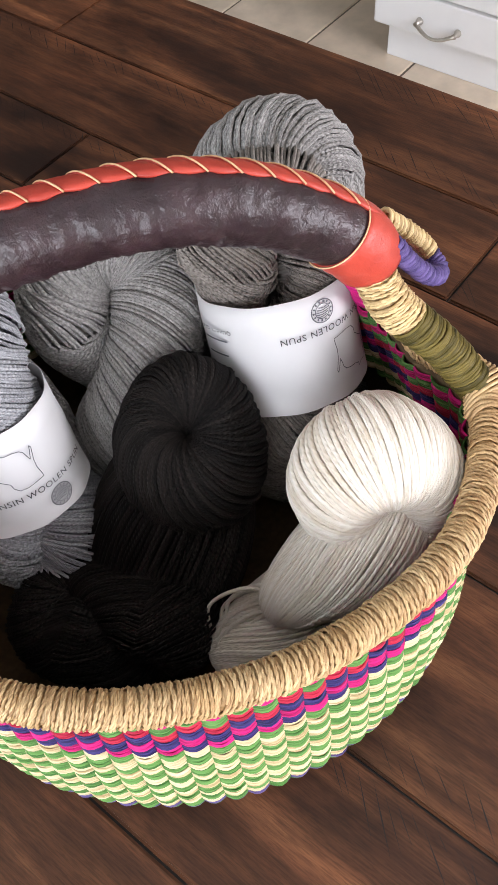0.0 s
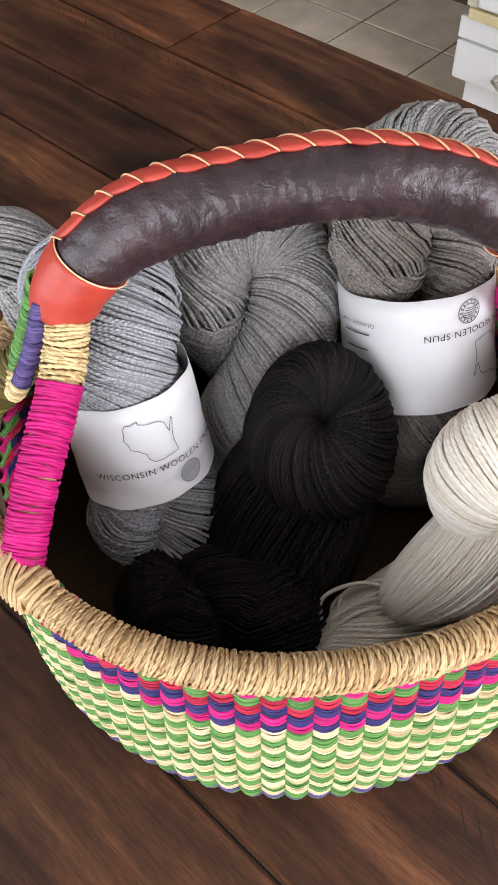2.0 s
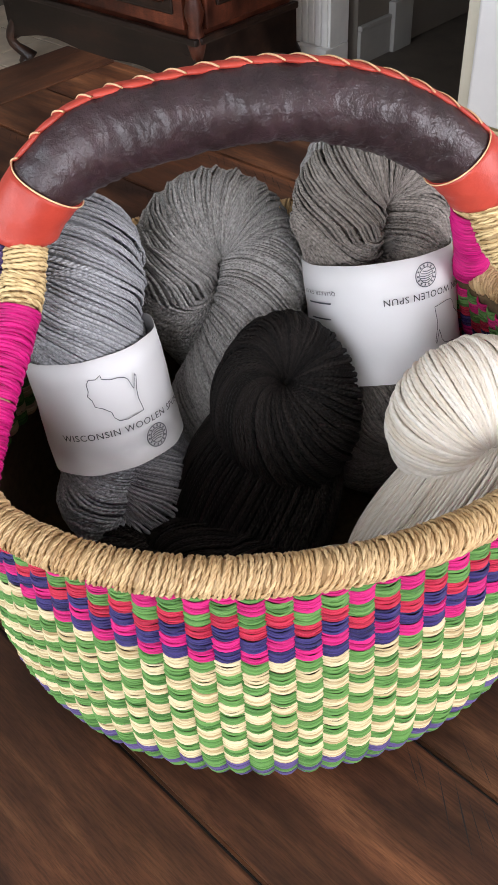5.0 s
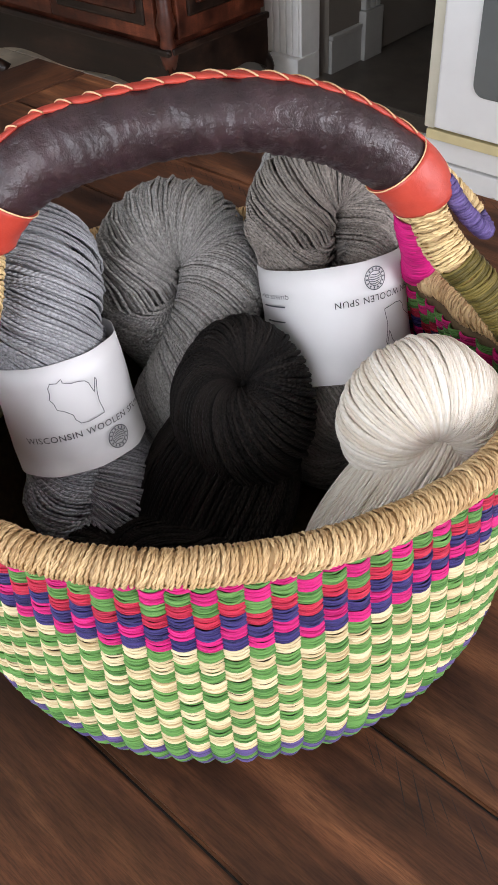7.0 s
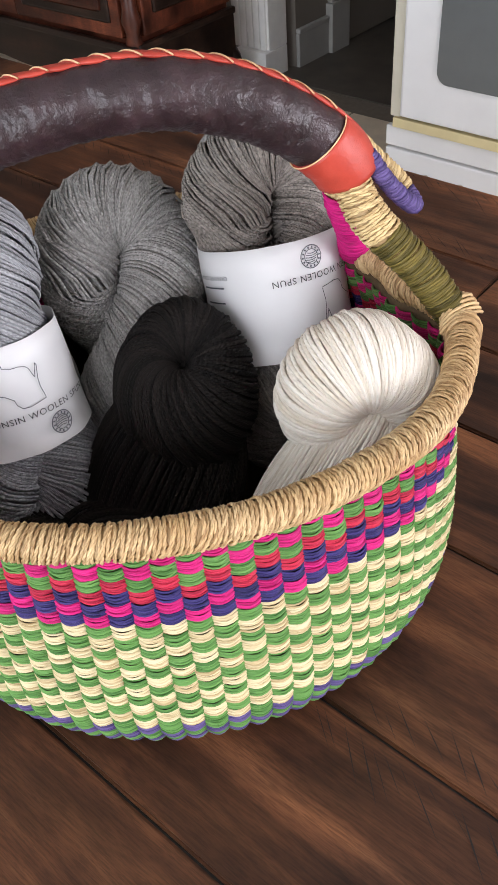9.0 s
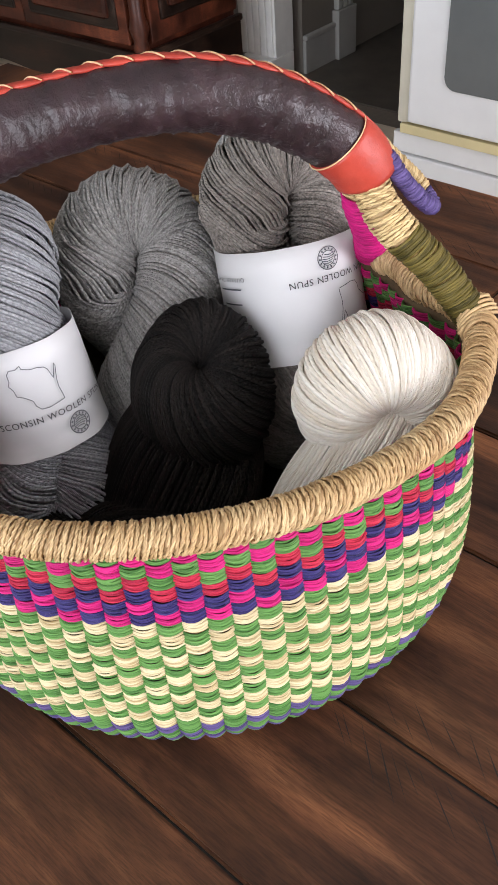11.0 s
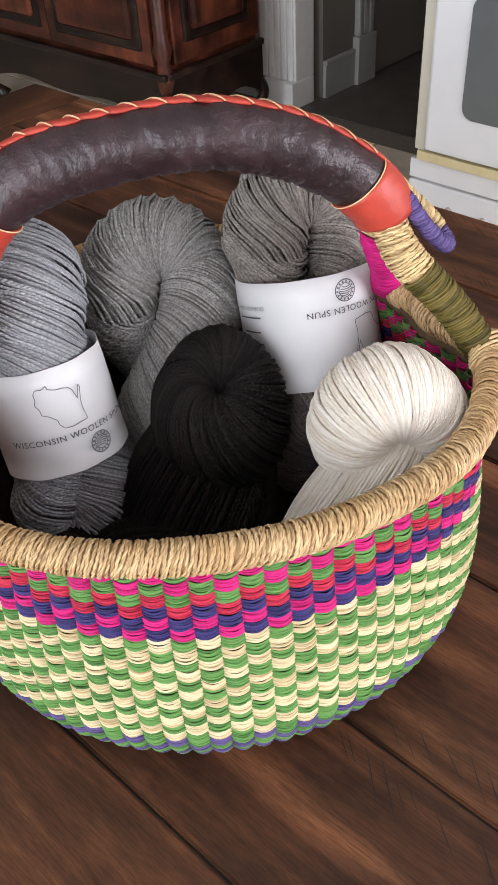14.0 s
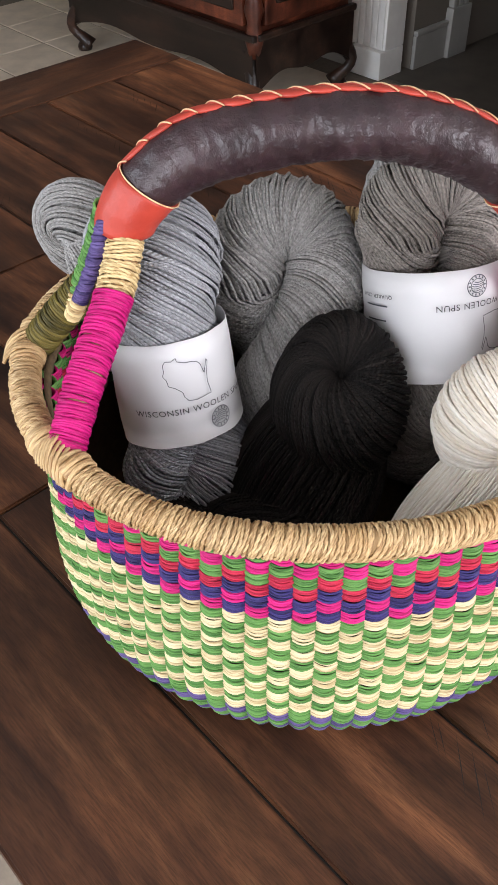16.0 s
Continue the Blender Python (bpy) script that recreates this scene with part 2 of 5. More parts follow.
M["straw"] = fibre("natural_straw", (0.30, 0.175, 0.075), (0.68, 0.50, 0.27), 0.5, spec=0.35, tint=(0.80, 0.70, 0.58), tight=0.1, own_tone=0.36)
M["cream"] = fibre("cream_straw", (0.40, 0.29, 0.14), (0.68, 0.58, 0.36), 0.5, spec=0.22, streak=110, tight=0.15, own_tone=0.42)
M["green"] = fibre("green_straw", (0.045, 0.13, 0.028), (0.125, 0.275, 0.07), 0.5, spec=0.22, streak=110, tight=0.15, own_tone=0.46)
M["magenta"] = fibre("magenta_straw", (0.30, 0.004, 0.08), (0.60, 0.018, 0.18), 0.5, spec=0.22, streak=110, tight=0.15, own_tone=0.46)
M["red"] = fibre("red_straw", (0.26, 0.008, 0.03), (0.5, 0.026, 0.06), 0.5, spec=0.22, streak=110, tight=0.15, own_tone=0.46)
M["navy"] = fibre("navy_straw", (0.008, 0.006, 0.035), (0.045, 0.034, 0.15), 0.5, spec=0.22, streak=110, tight=0.15, own_tone=0.34)
M["purple"] = fibre("purple_straw", (0.035, 0.024, 0.085), (0.12, 0.085, 0.23), 0.5, spec=0.22, streak=110, tight=0.15, own_tone=0.34)
M["olive"] = fibre("olive_straw", (0.030, 0.025, 0.005), (0.15, 0.115, 0.028), 0.5, spec=0.22, streak=110, tight=0.12, own_tone=0.5)
M["pink"] = fibre("pink_straw", (0.22, 0.002, 0.06), (0.58, 0.012, 0.18), 0.5, spec=0.22, streak=110, tight=0.15, own_tone=0.16)
M["wovendark"] = plain("woven_backing", (0.10, 0.065, 0.03), 0.9, vary=0.3, scale=200)
M["leather"] = leather("dark_brown_leather", (0.016, 0.0075, 0.009), (0.046, 0.024, 0.027), 0.35, 0.9)
M["orange"] = leather("orange_leather", (0.32, 0.028, 0.016), (0.47, 0.054, 0.032), 0.45, 0.25)
M["lace"] = plain("tan_leather_edge", (0.72, 0.48, 0.26), 0.6, vary=0.2, scale=200)
M["grey"] = fibre("grey_wool", (0.082, 0.077, 0.072), (0.45, 0.435, 0.415), 0.95, ply=0.7, sheen=0.1, spec=0.1, streak=520, tight=0.03, own_tone=0.2, heather=1.25)
M["bluegrey"] = fibre("blue_grey_wool", (0.12, 0.121, 0.127), (0.49, 0.50, 0.52), 0.95, ply=0.7, sheen=0.1, spec=0.1, streak=520, tight=0.03, own_tone=0.2, heather=1.25)
M["darkgrey"] = fibre("charcoal_grey_wool", (0.05, 0.043, 0.037), (0.33, 0.295, 0.26), 0.95, ply=0.7, sheen=0.1, spec=0.1, streak=520, tight=0.03, own_tone=0.2, heather=1.25)
M["black"] = fibre("black_wool", (0.0009, 0.0007, 0.0006), (0.023, 0.0185, 0.016), 0.75, ply=0.9, sheen=0.0, spec=0.2, streak=520, tight=0.06, own_tone=0.5, heather=1.25)
M["white"] = fibre("cream_white_wool", (0.70, 0.61, 0.48), (0.88, 0.83, 0.74), 0.8, ply=0.5, pitch=520, sheen=0.15, spec=0.2, streak=120)


# ---- mesh tools ----
def part(name, bm, material, parent=None, label=""):
    me = bpy.data.meshes.new(name)
    bm.to_mesh(me)
    bm.free()
    me.materials.append(M[material])
    ob = new(name, me)
    if parent is not None:
        ob.parent = parent
    if label:
        ob["label"] = label
    return ob


def smooth(ob):
    ob.data.polygons.foreach_set("use_smooth", [True] * len(ob.data.polygons))
    return ob


def from_arrays(name, verts, faces, material, parent=None, label="", uvs=None, shade=True):
    me = bpy.data.meshes.new(name)
    if uvs is None:
        me.from_pydata([tuple(v) for v in verts], [], [tuple(f) for f in faces])
    else:
        V = np.asarray(verts, dtype=np.float32)
        me.vertices.add(len(V))
        me.vertices.foreach_set("co", V.ravel())
        size = np.array([len(f) for f in faces], dtype=np.int32)
        me.loops.add(int(size.sum()))
        me.loops.foreach_set("vertex_index", np.concatenate([np.asarray(f, dtype=np.int32) for f in faces]) if size.min() != size.max() else np.asarray(faces, dtype=np.int32).ravel())
        me.polygons.add(len(faces))
        me.polygons.foreach_set("loop_start", np.concatenate([[0], np.cumsum(size)[:-1]]).astype(np.int32))
        me.update(calc_edges=True)
    if uvs is not None:
        lay = me.uv_layers.new(name="UVMap")
        idx = np.empty(len(me.loops), dtype=np.int32)
        me.loops.foreach_get("vertex_index", idx)
        lay.data.foreach_set("uv", np.asarray(uvs, dtype=np.float32)[idx].ravel())
    me.materials.append(M[material])
    ob = new(name, me)
    if shade:
        smooth(ob)
    if parent is not None:
        ob.parent = parent
    if label:
        ob["label"] = label
    return ob


class Strands:
    """Collects many thin round strands, each along a path with given surface normals."""

    def __init__(self, sides=5):
        self.sides, self.v, self.f, self.uv, self.n = sides, [], [], [], 0

    def add(self, pts, normals, radius, closed=False, flat=1.0, caps=False):
        P, N = np.asarray(pts, float), np.asarray(normals, float)
        k, s = len(P), self.sides
        T = np.roll(P, -1, 0) - np.roll(P, 1, 0) if closed else np.gradient(P, axis=0)
        T /= np.linalg.norm(T, axis=1, keepdims=True) + 1e-12
        N = N - (N * T).sum(1, keepdims=True) * T
        N /= np.linalg.norm(N, axis=1, keepdims=True) + 1e-12
        B = np.cross(T, N)
        a = np.linspace(0, 2 * np.pi, s, endpoint=False)
        rad = np.broadcast_to(np.asarray(radius, float), (k,))[:, None, None]
        ring = P[:, None] + rad * (flat * np.cos(a)[None, :, None] * N[:, None] + np.sin(a)[None, :, None] * B[:, None])
        step = np.concatenate([[0], np.cumsum(np.linalg.norm(np.diff(P, axis=0), axis=1))])
        uv = np.stack([np.repeat(step[:, None], s, 1), np.repeat((a / (2 * np.pi))[None], k, 0)], -1)
        i = np.arange(k if closed else k - 1)[:, None]
        j = np.arange(s)[None]
        i2, j2 = (i + 1) % k, (j + 1) % s
        quads = np.stack([i * s + j, i * s + j2 + 0 * i, i2 * s + j2, i2 * s + j], -1).reshape(-1, 4) + self.n
        self.v.append(ring.reshape(-1, 3))
        self.uv.append(uv.reshape(-1, 2))
        self.f.extend(quads.tolist())
        if caps and not closed:
            self.f.append([self.n + q for q in reversed(range(s))])
            self.f.append([self.n + (k - 1) * s + q for q in range(s)])
        self.n += k * s

    def mesh(self, name, material, parent=None, label=""):
        return from_arrays(name, np.concatenate(self.v), self.f, material, parent, label, np.concatenate(self.uv))


def box_bm(x0, x1, y0, y1, z0, z1, bevel=0.0, seg=2):
    bm = bmesh.new()
    bmesh.ops.create_cube(bm, size=1, matrix=Matrix.LocRotScale(((x0 + x1) / 2, (y0 + y1) / 2, (z0 + z1) / 2), None, (x1 - x0, y1 - y0, z1 - z0)))
    if bevel:
        bmesh.ops.bevel(bm, geom=bm.edges[:], offset=bevel, segments=seg, affect="EDGES", profile=0.6)
    return bm


def box(name, x0, x1, y0, y1, z0, z1, material, parent=None, bevel=0.0, label=""):
    return part(name, box_bm(x0, x1, y0, y1, z0, z1, bevel), material, parent, label)


def lathe(profile, n=24, centre=(0, 0)):
    """A turned shape from (radius, height) pairs."""
    bm = bmesh.new()
    rings = []
    for r, z in profile:
        rings.append([bm.verts.new((centre[0] + r * math.cos(2 * math.pi * i / n), centre[1] + r * math.sin(2 * math.pi * i / n), z)) for i in range(n)])
    for a, b in zip(rings, rings[1:]):
        for i in range(n):
            bm.faces.new((a[i], a[(i + 1) % n], b[(i + 1) % n], b[i]))
    bm.faces.new(list(reversed(rings[0])))
    bm.faces.new(rings[-1])
    for f in bm.faces:
        f.smooth = True
    return bm


def empty(name, at=(0, 0, 0)):
    ob = new(name)
    ob.location = at
    ob.empty_display_size = 0.05
    return ob


# ---- the room ----
FLOOR = -0.75
X0, X1, Y0, Y1, TOP = -4.6, 2.2, -1.7, 2.70, 1.80


def setting(ob, label, category):
    return tagged(ob, label, category, kind="structure")


def build_room():
    fl = setting(box("floor", X0, X1, Y0, Y1 + 2.4, FLOOR - 0.1, FLOOR - 0.004, "grout"), "kitchen floor of square beige ceramic tiles", "floor")
    # tiles in a 0.32 m grid
    sx, sy = -1.335, 2.26
    meshes = []
    for k in range(4):
        bm = box_bm(-0.1565, 0.1565, -0.1565, 0.1565, -0.008, 0.0)
        top = [e for e in bm.edges if all(v.co.z > -0.001 for v in e.verts)]
        bmesh.ops.bevel(bm, geom=top, offset=0.003, segments=1, affect="EDGES")
        me = bpy.data.meshes.new("tile")
        bm.to_mesh(me)
        bm.free()
        me.materials.append(M["tile"])
        meshes.append(me)
    rng = random.Random(3)
    for i in range(-9, 5):
        for j in range(-6, 2):
            x, y = sx + 0.32 * (i + 0.5), sy + 0.32 * (j + 0.5)
            if not (X0 + 0.16 < x < X1 - 0.16 and Y0 + 0.16 < y < Y1 - 0.1):
                continue
            if -0.9 < x < 0.2 and 0.05 < y < 0.7:
                continue
            t = new("tile", rng.choice(meshes))
            t.location = (x, y, FLOOR + rng.uniform(-0.0006, 0.0006))
            t.rotation_euler = (0, 0, rng.choice((0, 1, 2, 3)) * math.pi / 2)
            t.parent = fl
    hall = setting(box("hall_floor", -2.16, -0.9, Y1 + 0.0, Y1 + 2.4, FLOOR - 0.003, FLOOR + 0.002, "hallfloor"), "dark wooden floor of the unlit hall", "floor")
    th = 0.12
    # back wall with the doorway between the casing and the range
    w = setting(box("wall_north", X0, -2.312, Y1, Y1 + th, FLOOR, TOP, "wall"), "plain taupe painted wall behind the armoire", "wall")
    setting(box("wall_north_range", -1.12, X1, Y1, Y1 + th, FLOOR, TOP, "wall"), "plain taupe painted wall behind the range", "wall")
    setting(box("wall_north_over_door", -2.30, -1.12, Y1, Y1 + th, 1.30, TOP, "wall"), "plain painted wall above the doorway", "wall")
    # south wall with two windows behind the camera
    for nm, a, b, c, d in (("wall_south_sill", X0, X1, FLOOR, -0.25), ("wall_south_head", X0, X1, 1.35, TOP), ("wall_south_a", X0, -2.45, -0.25, 1.35), ("wall_south_b", -0.65, 0.15, -0.25, 1.35), ("wall_south_c", 1.35, X1, -0.25, 1.35)):
        setting(box(nm, a, b, Y0 - th, Y0, c, d, "wall"), "plain painted wall with window openings", "wall")
    setting(box("wall_west", X0 - th, X0, Y0 - th, Y1 + th, FLOOR, TOP, "wall"), "plain painted side wall", "wall")
    for nm, a, b, c, d in (("wall_east_sill", Y0 - th, Y1 + th, FLOOR, -0.05), ("wall_east_head", Y0 - th, Y1 + th, 1.45, TOP), ("wall_east_a", Y0 - th, 0.30, -0.05, 1.45), ("wall_east_b", 1.80, Y1 + th, -0.05, 1.45)):
        setting(box(nm, X1, X1 + th, a, b, c, d, "wall"), "plain painted side wall with a window opening", "wall")
    # frame of the assumed east window, out of view, around the fill light
    we = setting(empty("window_3"), "white framed kitchen window", "window")
    for nm, a, b, c, d in (("frame", 0.30, 0.35, -0.05, 1.45), ("frame", 1.75, 1.80, -0.05, 1.45), ("frame", 0.35, 1.75, -0.05, 0.0), ("frame", 0.35, 1.75, 1.40, 1.45), ("mullion", 1.03, 1.07, 0.0, 1.40)):
        box(nm, X1 + 0.04, X1 + 0.09, a, b, c, d, "trim", we, 0.004)
    setting(box("ceiling", X0 - th, X1 + th, Y0 - th, Y1 + 2.5, TOP, TOP + 0.1, "ceil"), "plain painted ceiling", "ceiling")
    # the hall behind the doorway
    setting(box("wall_hall_west", -2.35, -2.135, Y1 + th + 0.03, Y1 + 2.4, FLOOR, TOP, "hallwall_shaded"), "taupe hall wall, darkened in colour for shade", "wall")
    setting(box("wall_hall_east", -0.92, -0.82, Y1 + th, Y1 + 2.4, FLOOR, TOP, "hallwall_shaded"), "taupe hall wall, darkened in colour for shade", "wall")
    setting(box("wall_hall_north", -2.25, -0.82, Y1 + 2.4, Y1 + 2.5, FLOOR, TOP, "hallwall_shaded"), "taupe hall wall, darkened in colour for shade", "wall")
    bb = setting(empty("baseboard", (0, 0, 0)), "painted baseboard along the hall wall, darkened in colour for shade", "baseboard")
    box("board", -2.135, -2.117, Y1 + th + 0.03, 3.06, FLOOR, FLOOR + 0.135, "halltrim_shaded", bb, 0.004)
    box("cap", -2.135, -2.112, Y1 + th + 0.03, 3.06, FLOOR + 0.135, FLOOR + 0.155, "halltrim_shaded", bb, 0.006)
    # casing of a further door in the hall wall
    c2 = setting(empty("door_casing_hall"), "fluted door casing in the hall, darkened in colour for shade", "door casing")
    box("plinth", -2.135, -2.098, 3.06, 3.19, FLOOR, FLOOR + 0.20, "halltrim_shaded", c2, 0.004)
    for q in range(3):
        box("flute", -2.135, -2.105, 3.068 + q * 0.038, 3.100 + q * 0.038, FLOOR + 0.20, 1.3, "halltrim_shaded", c2, 0.008)
    door = setting(box("door_hall", -2.15, -2.125, 3.19, 3.95, FLOOR + 0.01, 1.28, "hallwall_shaded", bevel=0.003), "closed painted hall door, darkened in colour for shade", "door")
    # casing of the doorway
    c1 = setting(empty("door_casing"), "white painted fluted door casing at the hall doorway", "door casing")
    box("plinth", -2.305, -2.142, 2.655, Y1 + 0.10, FLOOR, FLOOR + 0.11, "trim", c1, 0.004)
    box("jamb", -2.31, -2.147, Y1 - 0.012, Y1 + 0.105, FLOOR + 0.11, 1.30, "trim", c1, 0.003)
    for q in range(4):
        box("flute", -2.290 + q * 0.034, -2.260 + q * 0.034, Y1 - 0.021, Y1 - 0.008, FLOOR + 0.11, 1.30, "trim", c1, 0.007)
    box("edge_bead", -2.335, -2.294, Y1 - 0.022, Y1 + 0.0, FLOOR + 0.11, 1.30, "trim", c1, 0.006)
    # window frames behind the camera
    for k, (a, b) in enumerate(((-2.45, -0.65), (0.15, 1.35))):
        wf = setting(empty("window_%d" % (k + 1)), "white framed window behind the table", "window")
        for nm, p in (("frame", (a, a + 0.05, -0.25, 1.35)), ("frame", (b - 0.05, b, -0.25, 1.35)), ("frame", (a + 0.05, b - 0.05, -0.25, -0.2)), ("frame", (a + 0.05, b - 0.05, 1.3, 1.35)), ("mullion", ((a + b) / 2 - 0.02, (a + b) / 2 + 0.02, -0.2, 1.3))):
            box(nm, p[0], p[1], Y0 - 0.09, Y0 - 0.04, p[2], p[3], "trim", wf, 0.004)


build_room()


def build_armoire():
    a = tagged(empty("armoire", (-2.83, 2.30, FLOOR)), "dark reddish-brown carved wooden armoire with panelled sides", "armoire")
    x0, x1, y0, y1 = -0.55, 0.64, -0.30, 0.22
    body = box("body", x0 + 0.02, x1 - 0.02, y0 + 0.02, y1, 0.24, 1.9, "armoire", a, 0.006)
    # bottom rails with a shaped lower edge
    def rail(name, u0, u1, depth, side):
        bm = bmesh.new()
        n = 24
        front, back = [], []
        for i in range(n + 1):
            t = i / n
            low = 0.115 + 0.05 * math.sin(math.pi * t) ** 0.4 - 0.012 * math.cos(4 * math.pi * t)
            u = u0 + (u1 - u0) * t
            for off, lst in ((0, front), (depth, back)):
                if side:
                    lst.append((bm.verts.new((x1 + 0.01 - off, u, low)), bm.verts.new((x1 + 0.01 - off, u, 0.30))))
                else:
                    lst.append((bm.verts.new((u, y0 - 0.01 + off, low)), bm.verts.new((u, y0 - 0.01 + off, 0.30))))
        for lst in (front, back):
            for p, q in zip(lst, lst[1:]):
                bm.faces.new((p[0], q[0], q[1], p[1]))
        for p, q, r, s in zip(front, front[1:], back, back[1:]):
            bm.faces.new((p[0], r[0], s[0], q[0]))
            bm.faces.new((p[1], q[1], s[1], r[1]))
        bmesh.ops.recalc_face_normals(bm, faces=bm.faces[:])
        return part(name, bm, "armoire_dark", a)
    rail("front_rail", x0, x1, 0.03, False)
    rail("side_rail", y0, y1, 0.03, True)
    box("rail_moulding", x0 - 0.01, x1 + 0.02, y0 - 0.025, y0 + 0.0, 0.30, 0.325, "armoire_dark", a, 0.008)
    box("rail_moulding", x1 - 0.0, x1 + 0.025, y0 + 0.002, y1, 0.30, 0.325, "armoire_dark", a, 0.008)
    # corner post with a turned ridge
    part("corner_post", lathe([(0.02, 0.24), (0.034, 0.30), (0.024, 0.36), (0.036, 0.40), (0.026, 0.44), (0.026, 1.84), (0.04, 1.9)], 16, (x1 - 0.012, y0 + 0.012)), "armoire", a)
    # raised panels with frames
    for u0, u1 in ((x0 + 0.07, -0.03), (0.03, x1 - 0.08)):
        d = box("door", u0 - 0.03, u1 + 0.03, y0 - 0.008, y0 + 0.03, 0.34, 1.85, "armoire", a, 0.006)
        for k in range(2):
            z0 = 0.42 + k * 0.72
            box("raised_panel", u0 + 0.05, u1 - 0.05, y0 - 0.026, y0 + 0.0, z0, z0 + 0.62, "armoire", d, 0.02)
            box("panel_moulding", u0 + 0.015, u1 - 0.015, y0 - 0.014, y0 + 0.0, z0 - 0.035, z0 + 0.655, "armoire_dark", d, 0.01)
    sp = box("side_frame", x1 - 0.03, x1 + 0.006, y0 + 0.05, y1 - 0.01, 0.34, 1.85, "armoire", a, 0.006)
    for k in range(2):
        z0 = 0.44 + k * 0.72
        box("panel_moulding", x1, x1 + 0.014, y0 + 0.10, y1 - 0.07, z0 - 0.035, z0 + 0.655, "armoire_dark", sp, 0.01)
        box("raised_panel", x1, x1 + 0.028, y0 + 0.135, y1 - 0.105, z0, z0 + 0.62, "armoire", sp, 0.02)
    # cabriole feet
    for fx, fy, dx, dy in ((x0 + 0.05, y0 + 0.04, -1, -1), (x1 - 0.05, y0 + 0.04, 1, -1), (x0 + 0.05, y1 - 0.05, -1, 1), (x1 - 0.05, y1 - 0.04, 1, 1)):
        s = Strands(10)
        t = np.linspace(0, 1, 14)
        bow = 0.055 * np.sin(np.pi * np.clip(t * 1.15, 0, 1)) - 0.03 * np.sin(2 * np.pi * t)
        z = 0.26 * (1 - t) + 0.022 * t
        pts = np.stack([fx + dx * bow * 0.8 + 0 * t, fy + dy * bow * 0.8, z], 1)
        rad = 0.055 - 0.034 * np.sin(np.pi * 0.5 * np.clip(t * 1.3, 0, 1)) + 0.016 * np.clip((t - 0.8) / 0.2, 0, 1)
        s.add(pts, np.tile((dx * 0.7, dy * 0.7, 0.1), (14, 1)), rad, caps=True)
        s.mesh("cabriole_foot", "armoire_dark", a)
        part("toe", lathe([(0.012, 0.0), (0.03, 0.004), (0.034, 0.018), (0.026, 0.034), (0.01, 0.04)], 14, (fx + dx * 0.018, fy + dy * 0.018)), "armoire_dark", a)


build_armoire()


def build_range():
    r = tagged(empty("kitchen_range", (-0.76, 2.32, FLOOR)), "white enamel kitchen range with a yellowed strip above its drawer", "range")
    x0, x1, yf = -0.38, 0.38, -0.34
    box("body", x0 + 0.012, x1 - 0.012, yf + 0.035, 0.35, 0.104, 0.9, "enamel", r, 0.006)
    box("plinth", x0 + 0.035, x1 - 0.035, yf + 0.045, 0.33, 0.0, 0.104, "enamel", r, 0.003)
    dr = box("drawer", x0, x1, yf + 0.018, yf + 0.040, 0.098, 0.206, "enamel", r, 0.007)
    # bowed drawer handle on two posts
    s = Strands(10)
    t = np.linspace(0, 1, 15)
    pts = np.stack([-0.235 + 0.115 * t, np.full(15, yf - 0.002) - 0.012 * np.sin(np.pi * t), 0.140 - 0.018 * np.sin(np.pi * t)], 1)
    s.add(pts, np.tile((0, -1, 0.2), (15, 1)), 0.0042 + 0.0016 * np.abs(2 * t - 1), caps=True)
    h = s.mesh("handle", "metal", dr, "bowed brushed metal handle")
    for hx in (-0.235, -0.120):
        s = Strands(12)
        s.add([(hx, yf + 0.020, 0.140), (hx, yf + 0.014, 0.140), (hx, yf + 0.006, 0.140), (hx, yf - 0.004, 0.140)], np.tile((0, 0, 1), (4, 1)), np.array([0.011, 0.010, 0.006, 0.0075]), caps=True)
        s.mesh("handle_post", "metal", dr)
    box("lower_panel", x0 + 0.004, x1 - 0.004, yf + 0.012, yf + 0.034, 0.216, 0.274, "enamel", r, 0.004)
    box("strip", x0 + 0.03, x1 - 0.03, yf + 0.002, yf + 0.034, 0.276, 0.303, "yellowed", r, 0.003, "yellowed plastic strip")
    # near-black strip that colours in the shade of the slot below the door
    box("shadow_gap", x0 + 0.03, x1 - 0.03, yf + 0.022, yf + 0.034, 0.303, 0.312, "gap", r)
    d = box("oven_door", x0 + 0.055, x1 - 0.055, yf - 0.004, yf + 0.034, 0.312, 0.80, "enamel", r, 0.008)
    for sx in (x0 + 0.018, x1 - 0.052):
        box("side_stile", sx, sx + 0.034, yf + 0.006, yf + 0.034, 0.305, 0.88, "offwhite", r, 0.006, "yellowed side trim")
    bm = bmesh.new()
    # oven window with round corners
    ring = []
    for cx, cz, a0 in ((0.18, 0.70, 0), (-0.18, 0.70, 90), (-0.18, 0.46, 180), (0.18, 0.46, 270)):
        for k in range(7):
            a = radians(a0 + 15 * k)
            ring.append((cx + 0.035 * math.cos(a), cz + 0.035 * math.sin(a)))
    f = [bm.verts.new((u, yf - 0.0075, v)) for u, v in ring]
    b = [bm.verts.new((u, yf - 0.002, v)) for u, v in ring]
    bm.faces.new(f)
    for i in range(len(f)):
        j = (i + 1) % len(f)
        bm.faces.new((f[i], b[i], b[j], f[j]))
    bmesh.ops.recalc_face_normals(bm, faces=bm.faces[:])
    part("oven_window", bm, "ovenglass", d, "grey glass oven window")
    box("control_panel", x0, x1, yf + 0.0, yf + 0.034, 0.81, 0.9, "enamel", r, 0.006)


build_range()


